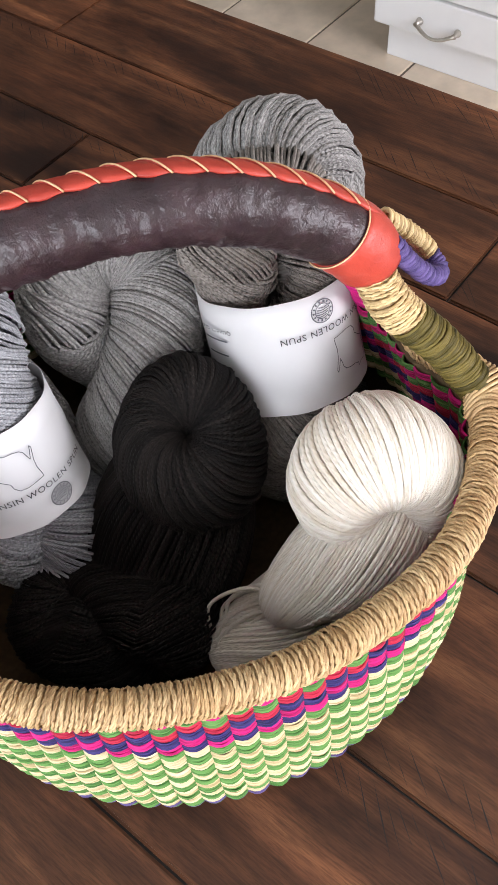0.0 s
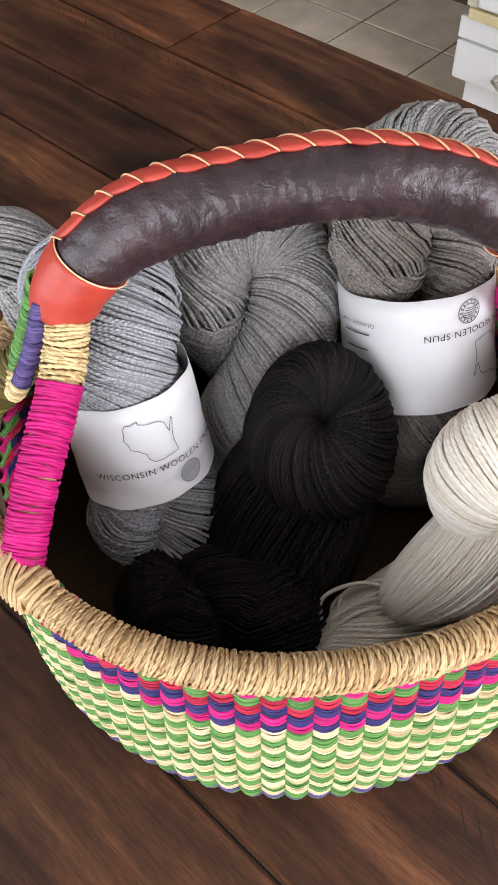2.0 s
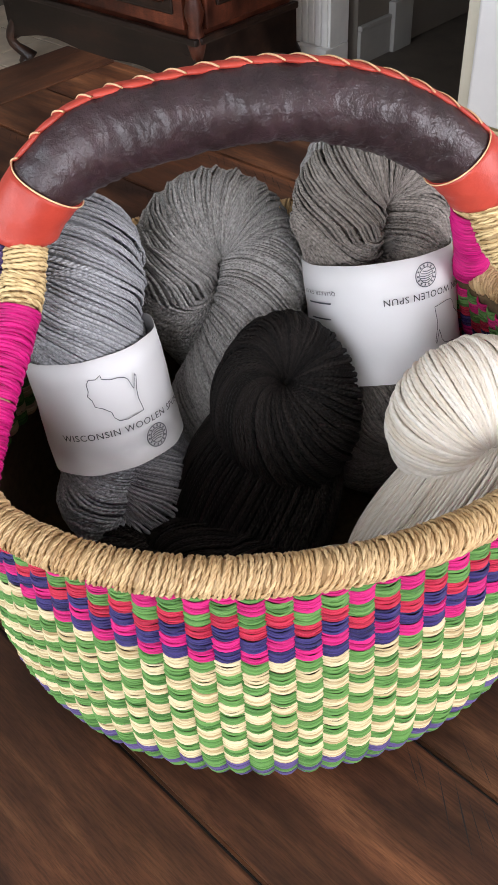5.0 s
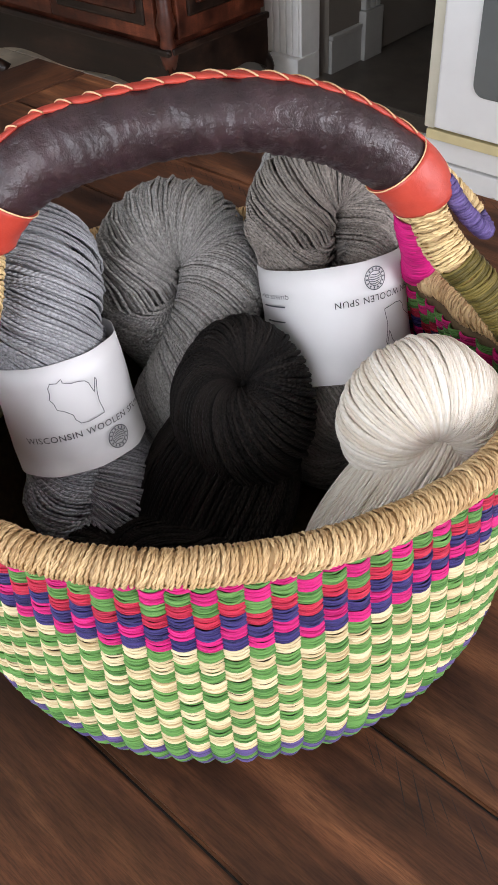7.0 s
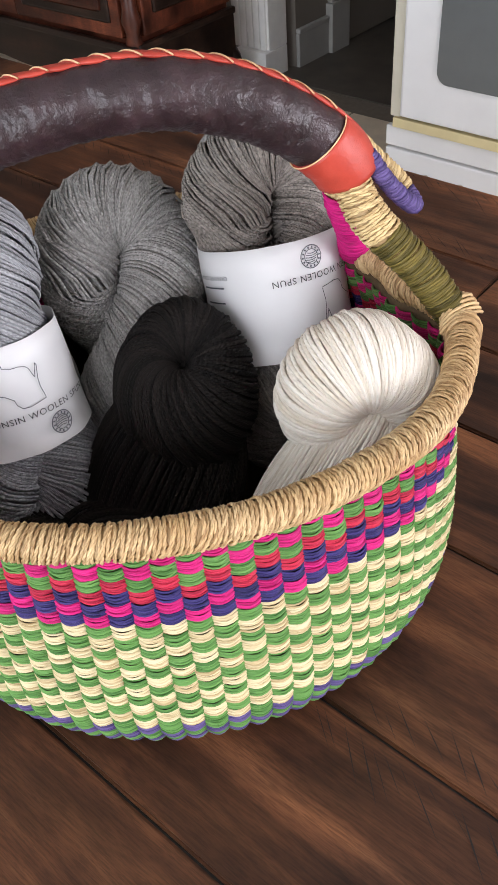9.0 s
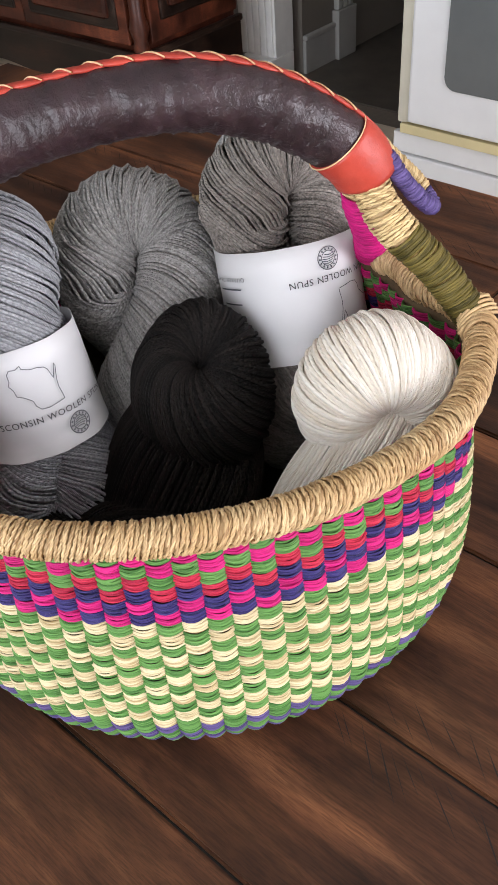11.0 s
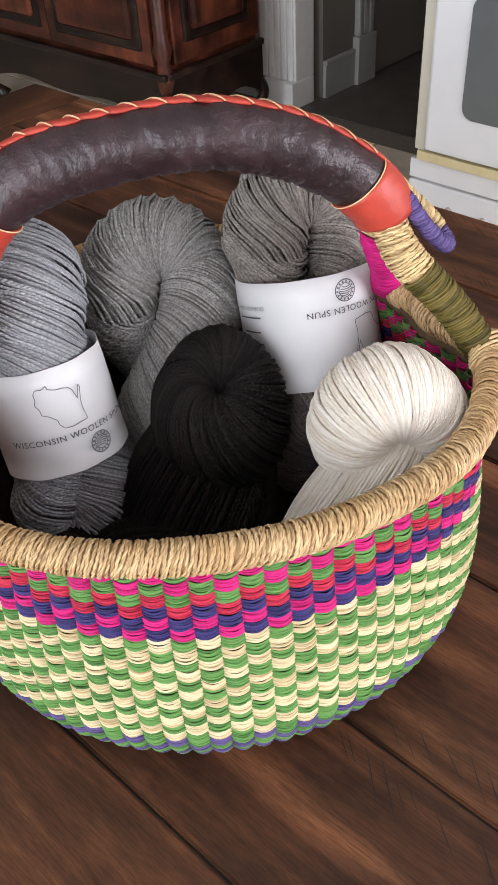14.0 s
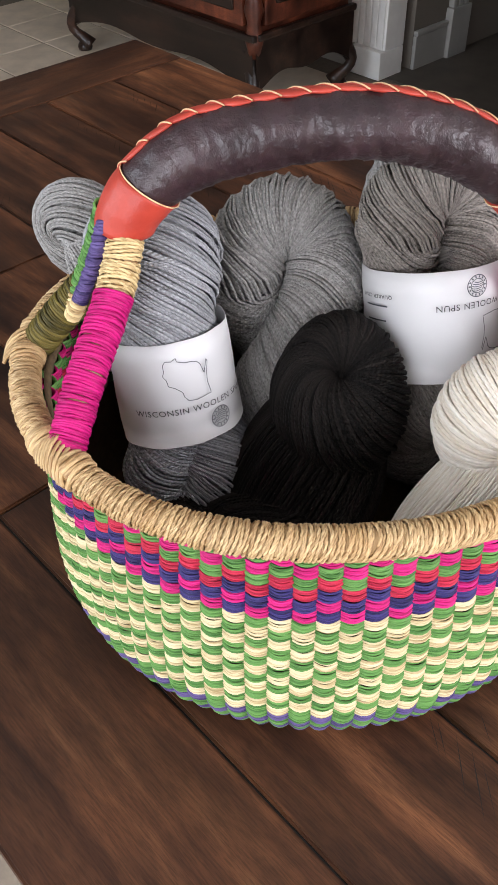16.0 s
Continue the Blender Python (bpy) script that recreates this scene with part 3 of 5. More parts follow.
# ---- the table ----
TX0, TX1, TY0, TY1 = -1.36, 0.78, -0.117, 0.906
JOINTS = [TY0, 0.035, 0.172, 0.345, 0.480, 0.598, 0.740, TY1]
BREAD = -1.212


def build_table():
    t = tagged(empty("dining_table", (-0.29, 0.39, FLOOR)), "dark stained plank dining table with worn saw marks", "table")
    off = Vector((0.29, -0.39, -FLOOR))
    rng = random.Random(8)

    def plank(x0, x1, y0, y1, tone=1.0, sap=0.0):
        g = 0.0009
        bm = box_bm(-(x1 - x0) / 2 + g, (x1 - x0) / 2 - g, -(y1 - y0) / 2 + g, (y1 - y0) / 2 - g, -0.035, 0)
        top = [e for e in bm.edges if all(v.co.z > -0.001 for v in e.verts)]
        bmesh.ops.bevel(bm, geom=top, offset=0.0022, segments=2, affect="EDGES")
        ob = part("plank", bm, "table", t)
        ob.location = Vector(((x0 + x1) / 2, (y0 + y1) / 2, rng.uniform(-0.0008, 0.0))) + off
        ob.rotation_euler = (rng.uniform(-0.002, 0.002), 0, 0)
        ob["tone"] = tone * rng.uniform(0.88, 1.12)
        ob["sapwood"] = sap
        return ob
    cuts = [[-0.95, 0.25], [-0.42, 0.50], [-0.78, 0.40], [-0.55, 0.30], [-0.69, 0.20], [-0.184], [-0.90, 0.1]]
    cuts[0] = [-0.75]
    # tones carry the brightness across the table: near boards darkened, far ones lightened
    tones = [0.92, 0.78, 0.85, 1.0, 1.1, 1.2, 1.28]
    for (y0, y1), cs, tone in zip(zip(JOINTS, JOINTS[1:]), cuts, tones):
        xs = [BREAD, *cs, TX1]
        for a, b in zip(xs, xs[1:]):
            plank(a, b, y0, y1, tone, 1.0 if y0 == 0.035 else 0.0)
    e = plank(-(TY1 - TY0) / 2, (TY1 - TY0) / 2, -0.074, 0.074, 0.85)
    e.name = "breadboard_end"
    e.location = Vector(((TX0 + BREAD) / 2, (TY0 + TY1) / 2, 0)) + off
    e.rotation_euler = (0, 0, math.pi / 2)
    sub = part("underlayer", box_bm(TX0 + 0.004, TX1 - 0.004, TY0 + 0.004, TY1 - 0.004, -0.05, -0.0036), "gap", t)
    sub.location = off
    # frame and legs
    for nm, b in (("apron", (TX0 + 0.1, TX1 - 0.1, TY0 + 0.07, TY0 + 0.1)), ("apron", (TX0 + 0.1, TX1 - 0.1, TY1 - 0.1, TY1 - 0.07)), ("apron", (TX0 + 0.07, TX0 + 0.1, TY0 + 0.1, TY1 - 0.1)), ("apron", (TX1 - 0.1, TX1 - 0.07, TY0 + 0.1, TY1 - 0.1))):
        ob = part(nm, box_bm(*b, -0.15, -0.05, 0.003), "table", t)
        ob["tone"] = 1.0
        ob.location = off
    for lx in (TX0 + 0.11, TX1 - 0.11):
        for ly in (TY0 + 0.11, TY1 - 0.11):
            ob = part("leg", lathe([(0.035, FLOOR), (0.04, FLOOR + 0.05), (0.03, FLOOR + 0.08), (0.045, FLOOR + 0.3), (0.036, FLOOR + 0.55), (0.05, FLOOR + 0.58), (0.05, -0.05)], 20, (lx, ly)), "table", t)
            ob["tone"] = 1.0
            ob.location = off
    # slanting saw kerfs beside some joints
    bm = bmesh.new()
    runs = ((0.172, -1, 0.035, -0.03, 0.45, 0.013), (0.172, 1, 0.03, 0.02, 0.4, 0.015), (0.740, -1, 0.035, -1.15, -0.35, 0.016), (0.598, -1, 0.03, -1.1, -0.6, 0.013), (0.740, 1, 0.04, -0.55, 0.1, 0.014), (0.345, 1, 0.03, -1.1, -0.7, 0.014), (0.598, 1, 0.035, -0.45, -0.15, 0.012), (0.906, -1, 0.05, -0.5, -0.2, 0.012))
    for y, sgn, ln, xa, xb, st in runs:
        x = xa
        while x < xb:
            l0 = ln * rng.uniform(0.45, 1.25)
            sl = l0 * rng.uniform(0.85, 1.15)
            w = rng.uniform(0.0004, 0.0009)
            ya, yb = y + sgn * rng.uniform(0.003, 0.010), y + sgn * l0
            # slim lens-shaped cut
            q = [(x, ya), (x - sgn * sl * 0.5 + w, (ya + yb) / 2), (x - sgn * sl, yb), (x - sgn * sl * 0.5 - w, (ya + yb) / 2)]
            vs = [bm.verts.new((px, py, 0.0003)) for px, py in q]
            f = bm.faces.new(vs)
            f.normal_update()
            if f.normal.z < 0:
                f.normal_flip()
            x += st * rng.uniform(0.7, 1.3)
    ob = tagged(part("saw_mark", bm, "gap", t), kind="stuff")
    ob.location = off


build_table()


# ---- the basket ----
BASKET = (-0.195, 0.220, 0.0)
AXIS = 51.7
RIM_R, RIM_Z, RIM_T = 0.179, 0.2180, 0.0096
SX, SY, SHIFT = 1.135, 1.0, -0.004
PROFILE = [(0.179, 0.209), (0.182, 0.185), (0.185, 0.155), (0.188, 0.125), (0.190, 0.095), (0.191, 0.068), (0.1895, 0.044), (0.183, 0.023), (0.170, 0.010), (0.150, 0.0055), (0.09, 0.004), (0.0, 0.004)]
PITCH, COLS = 0.0092, 88


def pinch(t):
    """How far the rim is drawn in beyond the handle's foot, or pushed out before it, at angle t."""
    t = (np.asarray(t) + math.pi) % (2 * math.pi) - math.pi
    a, b = np.clip((t + 0.24) / 0.30, 0, 1), np.clip((1.35 - t) / 0.85, 0, 1)
    return 1 - 0.14 * a * a * (3 - 2 * a) * b * b * (3 - 2 * b) + 0.022 * np.exp(-((t + 0.80) / 0.25) ** 2)


def rim_at(t):
    f = float(pinch(t))
    return SHIFT + f * RIM_R * SX * math.cos(t), f * RIM_R * SY * math.sin(t)


def profile_at(s):
    """Point and outward normal of the basket's side, s metres below the rim."""
    for (r0, z0), (r1, z1) in zip(PROFILE, PROFILE[1:]):
        d = math.hypot(r1 - r0, z1 - z0)
        if s <= d or r1 == 0.0:
            t = s / d
            tr, tz = (r1 - r0) / d, (z1 - z0) / d
            return r0 + tr * s, z0 + tz * s, -tz, tr, tr, tz
        s -= d


def smooth_profile(s):
    a = np.mean([profile_at(max(0, s + d)) for d in (-0.008, -0.004, 0, 0.004, 0.008)], axis=0)
    n = math.hypot(a[2], a[3])
    return a[0], a[1], a[2] / n, a[3] / n, a[4], a[5]


ROWS_COLOURS = [("magenta", "green"), ("green", "magenta"), ("red", "green"), ("navy", "red"), ("magenta", "navy"), ("navy", "magenta")]
ROWS_COLOURS += [("cream", "green") if k % 2 == 0 else ("green", "cream") for k in range(11)]
ROWS_COLOURS += [("purple", "green") if k % 2 == 0 else ("green", "purple") for k in range(7)]


def stitch(strands, row, theta, rng, inner=False):
    """One bundle of straws passing over one upright of the side."""
    half = math.pi / COLS * 1.22
    t = np.linspace(-1, 1, 7)
    n = 7
    theta = theta + rng.uniform(-0.0022, 0.0022)
    mid = (row + 0.5) * PITCH + rng.uniform(-0.0004, 0.0004)
    for i in range(n):
        s = mid + (i - (n - 1) / 2) * PITCH / n * 0.98 + rng.uniform(-0.0003, 0.0003)
        r, z, nr, nz, tr, tz = smooth_profile(s)
        lift = 0.0046 + rng.uniform(-0.0007, 0.0006) - 0.0004 * abs(i - 3) / 3
        bulge = lift * np.cos(t * math.pi / 2) - 0.0028
        sag = 0.0004 * (1 - t ** 2) - 0.0003 + rng.uniform(-0.0005, 0.0005) * t + rng.uniform(-0.0004, 0.0004) * np.sin(t * 3 + i)
        sgn = -1 if inner else 1
        if inner:
            bulge = bulge + 0.0058
        rr = r + sgn * bulge * nr + sag * tr
        zz = z + sgn * bulge * nz + sag * tz
        th = theta + half * t
        pts = np.stack([rr * np.cos(th), rr * np.sin(th), zz], 1)
        nm = np.stack([sgn * nr * np.cos(th), sgn * nr * np.sin(th), np.full(7, sgn * nz)], 1)
        strands.add(pts, nm, PITCH / n * 0.80 * rng.uniform(0.75, 1.2), flat=0.72)


def wraps(strands, path, radius, rng, width=0.0024, tilt=0.6, closed=False, up=(0, 0, 1), seg=14, plied=False):
    """Straw wound round and round a core that follows path."""
    P = np.asarray(path, float)
    if closed:
        P = np.vstack([P, P[:1]])
    d = np.concatenate([[0], np.cumsum(np.linalg.norm(np.diff(P, axis=0), axis=1))])
    rad = np.interp(d, np.linspace(0, d[-1], len(np.atleast_1d(radius))), np.atleast_1d(radius)) if np.ndim(radius) else np.full(len(d), radius)
    n = int(d[-1] / width)
    a = np.linspace(0, 2 * np.pi, seg, endpoint=False)
    for k in range(n):
        s0 = (k + 0.5) * width + rng.uniform(-0.25, 0.25) * width
        tl = tilt * rng.uniform(0.75, 1.2)
        s = s0 + tl * width * np.cos(a) * 1.5 + 0.3 * width * np.cos(2 * a + rng.uniform(0, 6))
        s = s % d[-1] if closed else np.clip(s, 0, d[-1])
        C = np.stack([np.interp(s, d, P[:, q]) for q in range(3)], 1)
        e = 0.002
        s1, s2 = (s - e, s + e) if not closed else ((s - e) % d[-1], (s + e) % d[-1])
        T = np.stack([np.interp(s2, d, P[:, q]) - np.interp(s1, d, P[:, q]) for q in range(3)], 1)
        T /= np.linalg.norm(T, axis=1, keepdims=True) + 1e-12
        U = np.asarray(up, float)[None] - (T @ np.asarray(up, float))[:, None] * T
        U /= np.linalg.norm(U, axis=1, keepdims=True)
        V = np.cross(T, U)
        N = np.cos(a)[:, None] * U + np.sin(a)[:, None] * V
        rr = np.interp(s, d, rad) + rng.uniform(-0.0004, 0.0005)
        if not plied:
            strands.add(C + rr[:, None] * N, N, width * rng.uniform(0.66, 0.82), closed=True, flat=0.8)
            continue
        turn = 7 * a + rng.uniform(0, 6.28)
        for side in (0, math.pi):
            o = width * 0.26
            Q = C + (rr + 0.7 * o * np.sin(turn + side))[:, None] * N + (o * np.cos(turn + side))[:, None] * T
            strands.add(Q, N, width * rng.uniform(0.36, 0.42), closed=True)


def bez(points, n=30):
    """A smooth line through the points."""
    P = [Vector(p) for p in points]
    P = [P[0] * 2 - P[1], *P, P[-1] * 2 - P[-2]]
    out = []
    for i in range(1, len(P) - 2):
        for k in range(n):
            t = k / n
            a, b, c, d = P[i - 1], P[i], P[i + 1], P[i + 2]
            out.append(0.5 * ((2 * b) + (c - a) * t + (2 * a - 5 * b + 4 * c - d) * t * t + (3 * b - a - 3 * c + d) * t ** 3))
    out.append(P[-2])
    return np.array([tuple(p) for p in out])


HR, HZ = 0.1775, 0.1955


def arch(a):
    """Centre line of the handle at angle a from its top."""
    return np.array((HR * math.sin(a), 0.0, HZ + HR * math.cos(a)))


def build_basket():
    b = tagged(empty("basket", BASKET), "round straw basket woven in green, cream and magenta, leather handle", "basket")
    b.rotation_euler = (0, 0, radians(AXIS))
    rng = random.Random(21)
    # body under the weave
    bm = bmesh.new()
    n = 80
    S = [k * PITCH for k in range(0, len(ROWS_COLOURS) + 1)]
    prof = [(smooth_profile(s)[0] - 0.0022, smooth_profile(s)[1]) for s in S] + [(0.09, 0.0022), (0.001, 0.0022)]
    prin = [(smooth_profile(s)[0] - 0.0045 * smooth_profile(s)[2], smooth_profile(s)[1] - 0.0045 * smooth_profile(s)[3]) for s in S] + [(0.09, 0.0085), (0.001, 0.0085)]
    rings = []
    for r, z in list(reversed(prin)) + [(RIM_R - 0.001, RIM_Z - 0.003)] + prof:
        rings.append([bm.verts.new((r * math.cos(2 * math.pi * i / n), r * math.sin(2 * math.pi * i / n), z)) for i in range(n)])
    for p, q in zip(rings, rings[1:]):
        for i in range(n):
            bm.faces.new((p[i], p[(i + 1) % n], q[(i + 1) % n], q[i]))
    bmesh.ops.recalc_face_normals(bm, faces=bm.faces[:])
    side = smooth(part("woven_side", bm, "wovendark", b, "woven side and base"))
    side.location, side.scale = (-0.002, 0, 0), (1.085, SY, 1)
    # the weave away from the camera and inside, by colour
    near = range(58, 71)
    store = {}
    for row, pair in enumerate(ROWS_COLOURS):
        for j in range(COLS):
            col = pair[j % 2]
            th = 2 * math.pi * (j + 0.5) / COLS
            if j not in near:
                stitch(store.setdefault(col, Strands(4)), row, th, rng)
            if row < 10:
                stitch(store.setdefault(pair[(j + 1) % 2], Strands(4)), row, th, rng, inner=True)
    for col, s in store.items():
        tagged(s.mesh("woven_straw", col, side, col + " straw of the woven side"), kind="stuff")
    # rim, wound with straw
    ang = np.linspace(0, 2 * np.pi, 240, endpoint=False)
    ring = np.stack([SHIFT + SX * RIM_R * pinch(ang) * np.cos(ang), SY * RIM_R * pinch(ang) * np.sin(ang), np.full(240, RIM_Z) + 0.0012 * np.sin(3 * ang) + 0.0008 * np.sin(7 * ang + 1)], 1)
    core = Strands(12)
    core.add(ring, np.tile((0, 0, 1), (240, 1)), RIM_T - 0.001, closed=True)
    core.mesh("rim_core", "straw", b)
    s = Strands(4)
    wraps(s, ring, RIM_T, rng, 0.0022, 1.0, closed=True, seg=28, plied=True)
    tagged(s.mesh("rim", "straw", b, "thick natural straw wrapping of the rim"), kind="stuff")
    # padded leather grip
    A0 = radians(39.5)
    nu, nv = 150, 36
    verts, faces = [], []
    for i in range(nu):
        a = (-A0 + 2 * A0 * i / (nu - 1)) * 1.06
        c = arch(a)
        for j in range(nv):
            p = 2 * math.pi * j / nv
            q = Vector((a * 26, math.cos(p) * 1.3 + a * 7, math.sin(p) * 1.3))
            fold = noise.noise(q * 1.0) * 0.0011 + noise.noise(Vector((a * 60 + p * 2.2, p * 1.2, 3))) * 0.0007
            q2 = Vector((a * 40 - p * 1.7, p * 0.9, 9.0))
            fold -= 0.0010 * max(0.0, 1 - abs(noise.noise(q2)) * 7) * (0.5 + 0.5 * math.cos(p - 4.2))
            rr = 0.0197 + fold * max(0.0, 1 - (abs(a) / A0) ** 8)
            er, ey = np.array((math.sin(a), 0, math.cos(a))), np.array((0, 1.0, 0))
            verts.append(c + rr * (math.sin(p) * er + math.cos(p) * ey))
    for i in range(nu - 1):
        for j in range(nv):
            k = (j + 1) % nv
            faces.append((i * nv + j, i * nv + k, (i + 1) * nv + k, (i + 1) * nv + j))
    faces.append([j for j in range(nv)])
    faces.append([(nu - 1) * nv + j for j in reversed(range(nv))])
    from_arrays("grip", verts, faces, "leather", b, "creased dark brown leather grip")

    def on_tube(a, psi, r):
        return arch(a) + r * (math.sin(psi) * np.array((math.sin(a), 0, math.cos(a))) + math.cos(psi) * np.array((0, 1.0, 0)))
    # overlapping tongues of the orange strip along the top
    N = 17
    step = 2 * A0 * 1.01 / N
    psi0, hw = radians(70), radians(26)
    for k in range(N):
        a0 = -A0 * 1.01 + k * step
        g, vv = [], []
        nu2, nv2 = 7, 7
        j1, j2 = rng.uniform(-0.05, 0.05), rng.uniform(-0.06, 0.06)
        for lay in (0, 1):
            for i in range(nu2):
                u = i / (nu2 - 1)
                for j in range(nv2):
                    v = j / (nv2 - 1) * 2 - 1
                    front = hw * (1.0 + 0.22 * math.sin(math.pi * min(1, u * 1.05)) + j1) if v > 0 else hw * (0.95 + j2)
                    psi = psi0 + v * front
                    a = a0 + step * (u * 1.12 - 0.06 + 0.42 * v)
                    r = 0.0205 + 0.0011 * (1 - u) * (1 - 0.3 * abs(v)) + (0.0 if lay else -0.0016) + 0.0004 * math.sin(math.pi * u)
                    vv.append(on_tube(max(-A0 - 0.05, min(A0 + 0.05, a)), psi, r))
        m = nu2 * nv2
        for i in range(nu2 - 1):
            for j in range(nv2 - 1):
                q = (i * nv2 + j, i * nv2 + j + 1, (i + 1) * nv2 + j + 1, (i + 1) * nv2 + j)
                g.append(tuple(q))
                g.append(tuple(m + w for w in reversed(q)))
        edge = [i * nv2 for i in range(nu2)] + [(nu2 - 1) * nv2 + j for j in range(1, nv2)] + [i * nv2 + nv2 - 1 for i in reversed(range(nu2 - 1))] + [j for j in reversed(range(1, nv2 - 1))]
        for p, q in zip(edge, edge[1:] + edge[:1]):
            g.append((p, q, m + q, m + p))
        bm = bmesh.new()
        bv = [bm.verts.new(v) for v in vv]
        for f in g:
            bm.faces.new([bv[w] for w in f])
        bmesh.ops.recalc_face_normals(bm, faces=bm.faces[:])
        tongue = smooth(part("strip_tongue", bm, "orange", b, "orange leather tongue" if k == 0 else ""))
        s = Strands(5)
        vs = np.linspace(-1, 1.15, 9)
        pts = [on_tube(max(-A0 - 0.03, min(A0 + 0.03, a0 + step * (-0.03 + 0.42 * v))), psi0 + v * hw * 1.05, 0.0218 - 0.0003 * abs(v)) for v in vs]
        s.add(pts, [np.array(p) - arch(a0) for p in pts], 0.00052)
        s.mesh("cut_edge", "lace", tongue, "pale cut edge")
    def tail(sg, d):
        """Centre and direction angle d metres past the end of the grip, where it turns down."""
        c, ang, n = arch(A0), A0, 24
        for k in range(n):
            ang = A0 + radians(36) * min(1, (k + 0.5) / n * d / 0.030)
            c = c + d / n * np.array((math.cos(ang), 0, -math.sin(ang)))
        return np.array((sg * c[0], 0, c[2])), ang

    def on_tail(sg, d, psi, r):
        if d <= 0:
            return on_tube(sg * (A0 + d / HR), psi, r)
        c, ang = tail(sg, d)
        return c + r * (math.sin(psi) * np.array((sg * math.sin(ang), 0, math.cos(ang))) + math.cos(psi) * np.array((0, 1.0, 0)))
    # orange cuffs
    for sg in (-1, 1):
        verts, faces = [], []
        nu3, nv3 = 12, 40
        for lay in (0, 1):
            for i in range(nu3):
                u = i / (nu3 - 1)
                for j in range(nv3):
                    p = 2 * math.pi * j / nv3
                    d = -0.004 + 0.004 * math.sin(p) * (1 - u) + u * 0.030
                    rr = 0.0207 - 0.0014 * u + 0.0008 * math.sin(math.pi * u) + 0.0001 * math.exp(-((u - 0.0) / 0.12) ** 2) + 0.0007 * noise.noise(Vector((p * 1.3, u * 4, sg * 5))) - lay * 0.0022
                    verts.append(on_tail(sg, d, p, rr))
        m = nu3 * nv3
        for i in range(nu3 - 1):
            for j in range(nv3):
                k = (j + 1) % nv3
                q = (i * nv3 + j, i * nv3 + k, (i + 1) * nv3 + k, (i + 1) * nv3 + j)
                faces += [q, tuple(m + w for w in reversed(q))]
        for j in range(nv3):
            k = (j + 1) % nv3
            faces.append((j, m + j, m + k, k))
            e = (nu3 - 1) * nv3
            faces.append((e + j, e + k, m + e + k, m + e + j))
        from_arrays("cuff", verts, faces, "orange", b, "orange leather cuff")
        s = Strands(5)
        p = np.linspace(0, 2 * np.pi, 40, endpoint=False)
        pts = [on_tail(sg, -0.0043 + 0.004 * math.sin(q), q, 0.0209) for q in p]
        s.add(pts, [np.array(v) - arch(sg * A0) for v in pts], 0.00045, closed=True)
        s.mesh("cut_edge", "lace", b, "pale cut edge of the cuff")
    # legs from the cuffs down to the rim
    for sg, sd, foot, mats in ((-1, -1, 0.53, ("straw2", "pink", 0.36)), (-1, 1, 0.12, ("straw2", "olive", 0.25)), (1, -1, 0.22, ("straw2", "olive", 0.42)), (1, 1, 0.40, ("straw2", "pink", 0.22))):
        e = tail(sg, 0.020)[0]
        t0 = math.atan2(sd * foot, sg * math.sqrt(1 - foot * foot))
        fx, fy = rim_at(t0)
        path = bez([(e[0], sd * 0.0055, e[2]), (e[0] * 0.80 + fx * 0.20, sd * 0.010 + fy * 0.12, 0.286), (e[0] * 0.36 + fx * 0.64, fy * 0.64, 0.250), (fx * 0.985, fy * 0.985, RIM_Z)], 16)
        core = Strands(10)
        core.add(path, np.tile((0, 1, 0.2), (len(path), 1)), np.linspace(0.0100, 0.0104, len(path)))
        core.mesh("leg_core", "straw", b)
        cut = int(len(path) * mats[2]) + 1
        s = Strands(5)
        wraps(s, path[:cut + 1], np.array([0.0110, 0.0119]), rng, 0.0021, 0.7, up=(0.2, 1, 0.1), seg=22, plied=True)
        tagged(s.mesh("leg_wrap", mats[0], b, mats[0].replace("straw2", "pale") + " straw wrapping"), kind="stuff")
        s = Strands(5)
        wraps(s, path[cut:], np.array([0.0119, 0.0112]), rng, 0.0017, 0.6, up=(0.2, 1, 0.1))
        tagged(s.mesh("leg_wrap", mats[1], b, mats[1].replace("straw2", "pale") + " straw wrapping"), kind="stuff")
        # binding where the leg meets the rim
        for da in (-0.085, 0.085):
            knot = np.array([(*rim_at(t0 + da + q), RIM_Z) for q in np.linspace(-0.05, 0.05, 12)])
            s = Strands(5)
            wraps(s, knot, np.array([0.0100, 0.0116, 0.0100]), rng, 0.0024, 1.2)
            tagged(s.mesh("rim_binding", "straw", b), kind="stuff")
        s = Strands(5)
        for q in range(9):
            f = q / 8 - 0.5
            w = np.linspace(-1.3, 1.3, 9)
            pts = []
            for x in w:
                ex, ey = rim_at(t0 + f * 0.13 + 0.05 * x)
                k = 0.0132 * math.sin(x) / RIM_R
                pts.append((ex * (1 + k), ey * (1 + k), RIM_Z + 0.0122 * math.cos(x) * (1.25 - abs(f))))
            s.add(pts, [np.array(p) - np.array((*rim_at(t0), RIM_Z)) for p in pts], 0.0013)
        tagged(s.mesh("rim_binding", "straw", b), kind="stuff")
    # hanging loops at the cuffs
    for sg, first, tip, second in ((-1, "green", "straw2", "purple"), (1, "straw2", "purple", "purple")):
        e = tail(sg, 0.022)[0]
        path = bez([(e[0] + sg * 0.012, -0.0085, e[2] + 0.008), (sg * 0.147, -0.0090, 0.300), (sg * 0.161, -0.0085, 0.272), (sg * 0.1690, 0.0, 0.256), (sg * 0.163, 0.0085, 0.273), (sg * 0.149, 0.0090, 0.302), (e[0] + sg * 0.014, 0.0085, e[2] + 0.010)], 10)
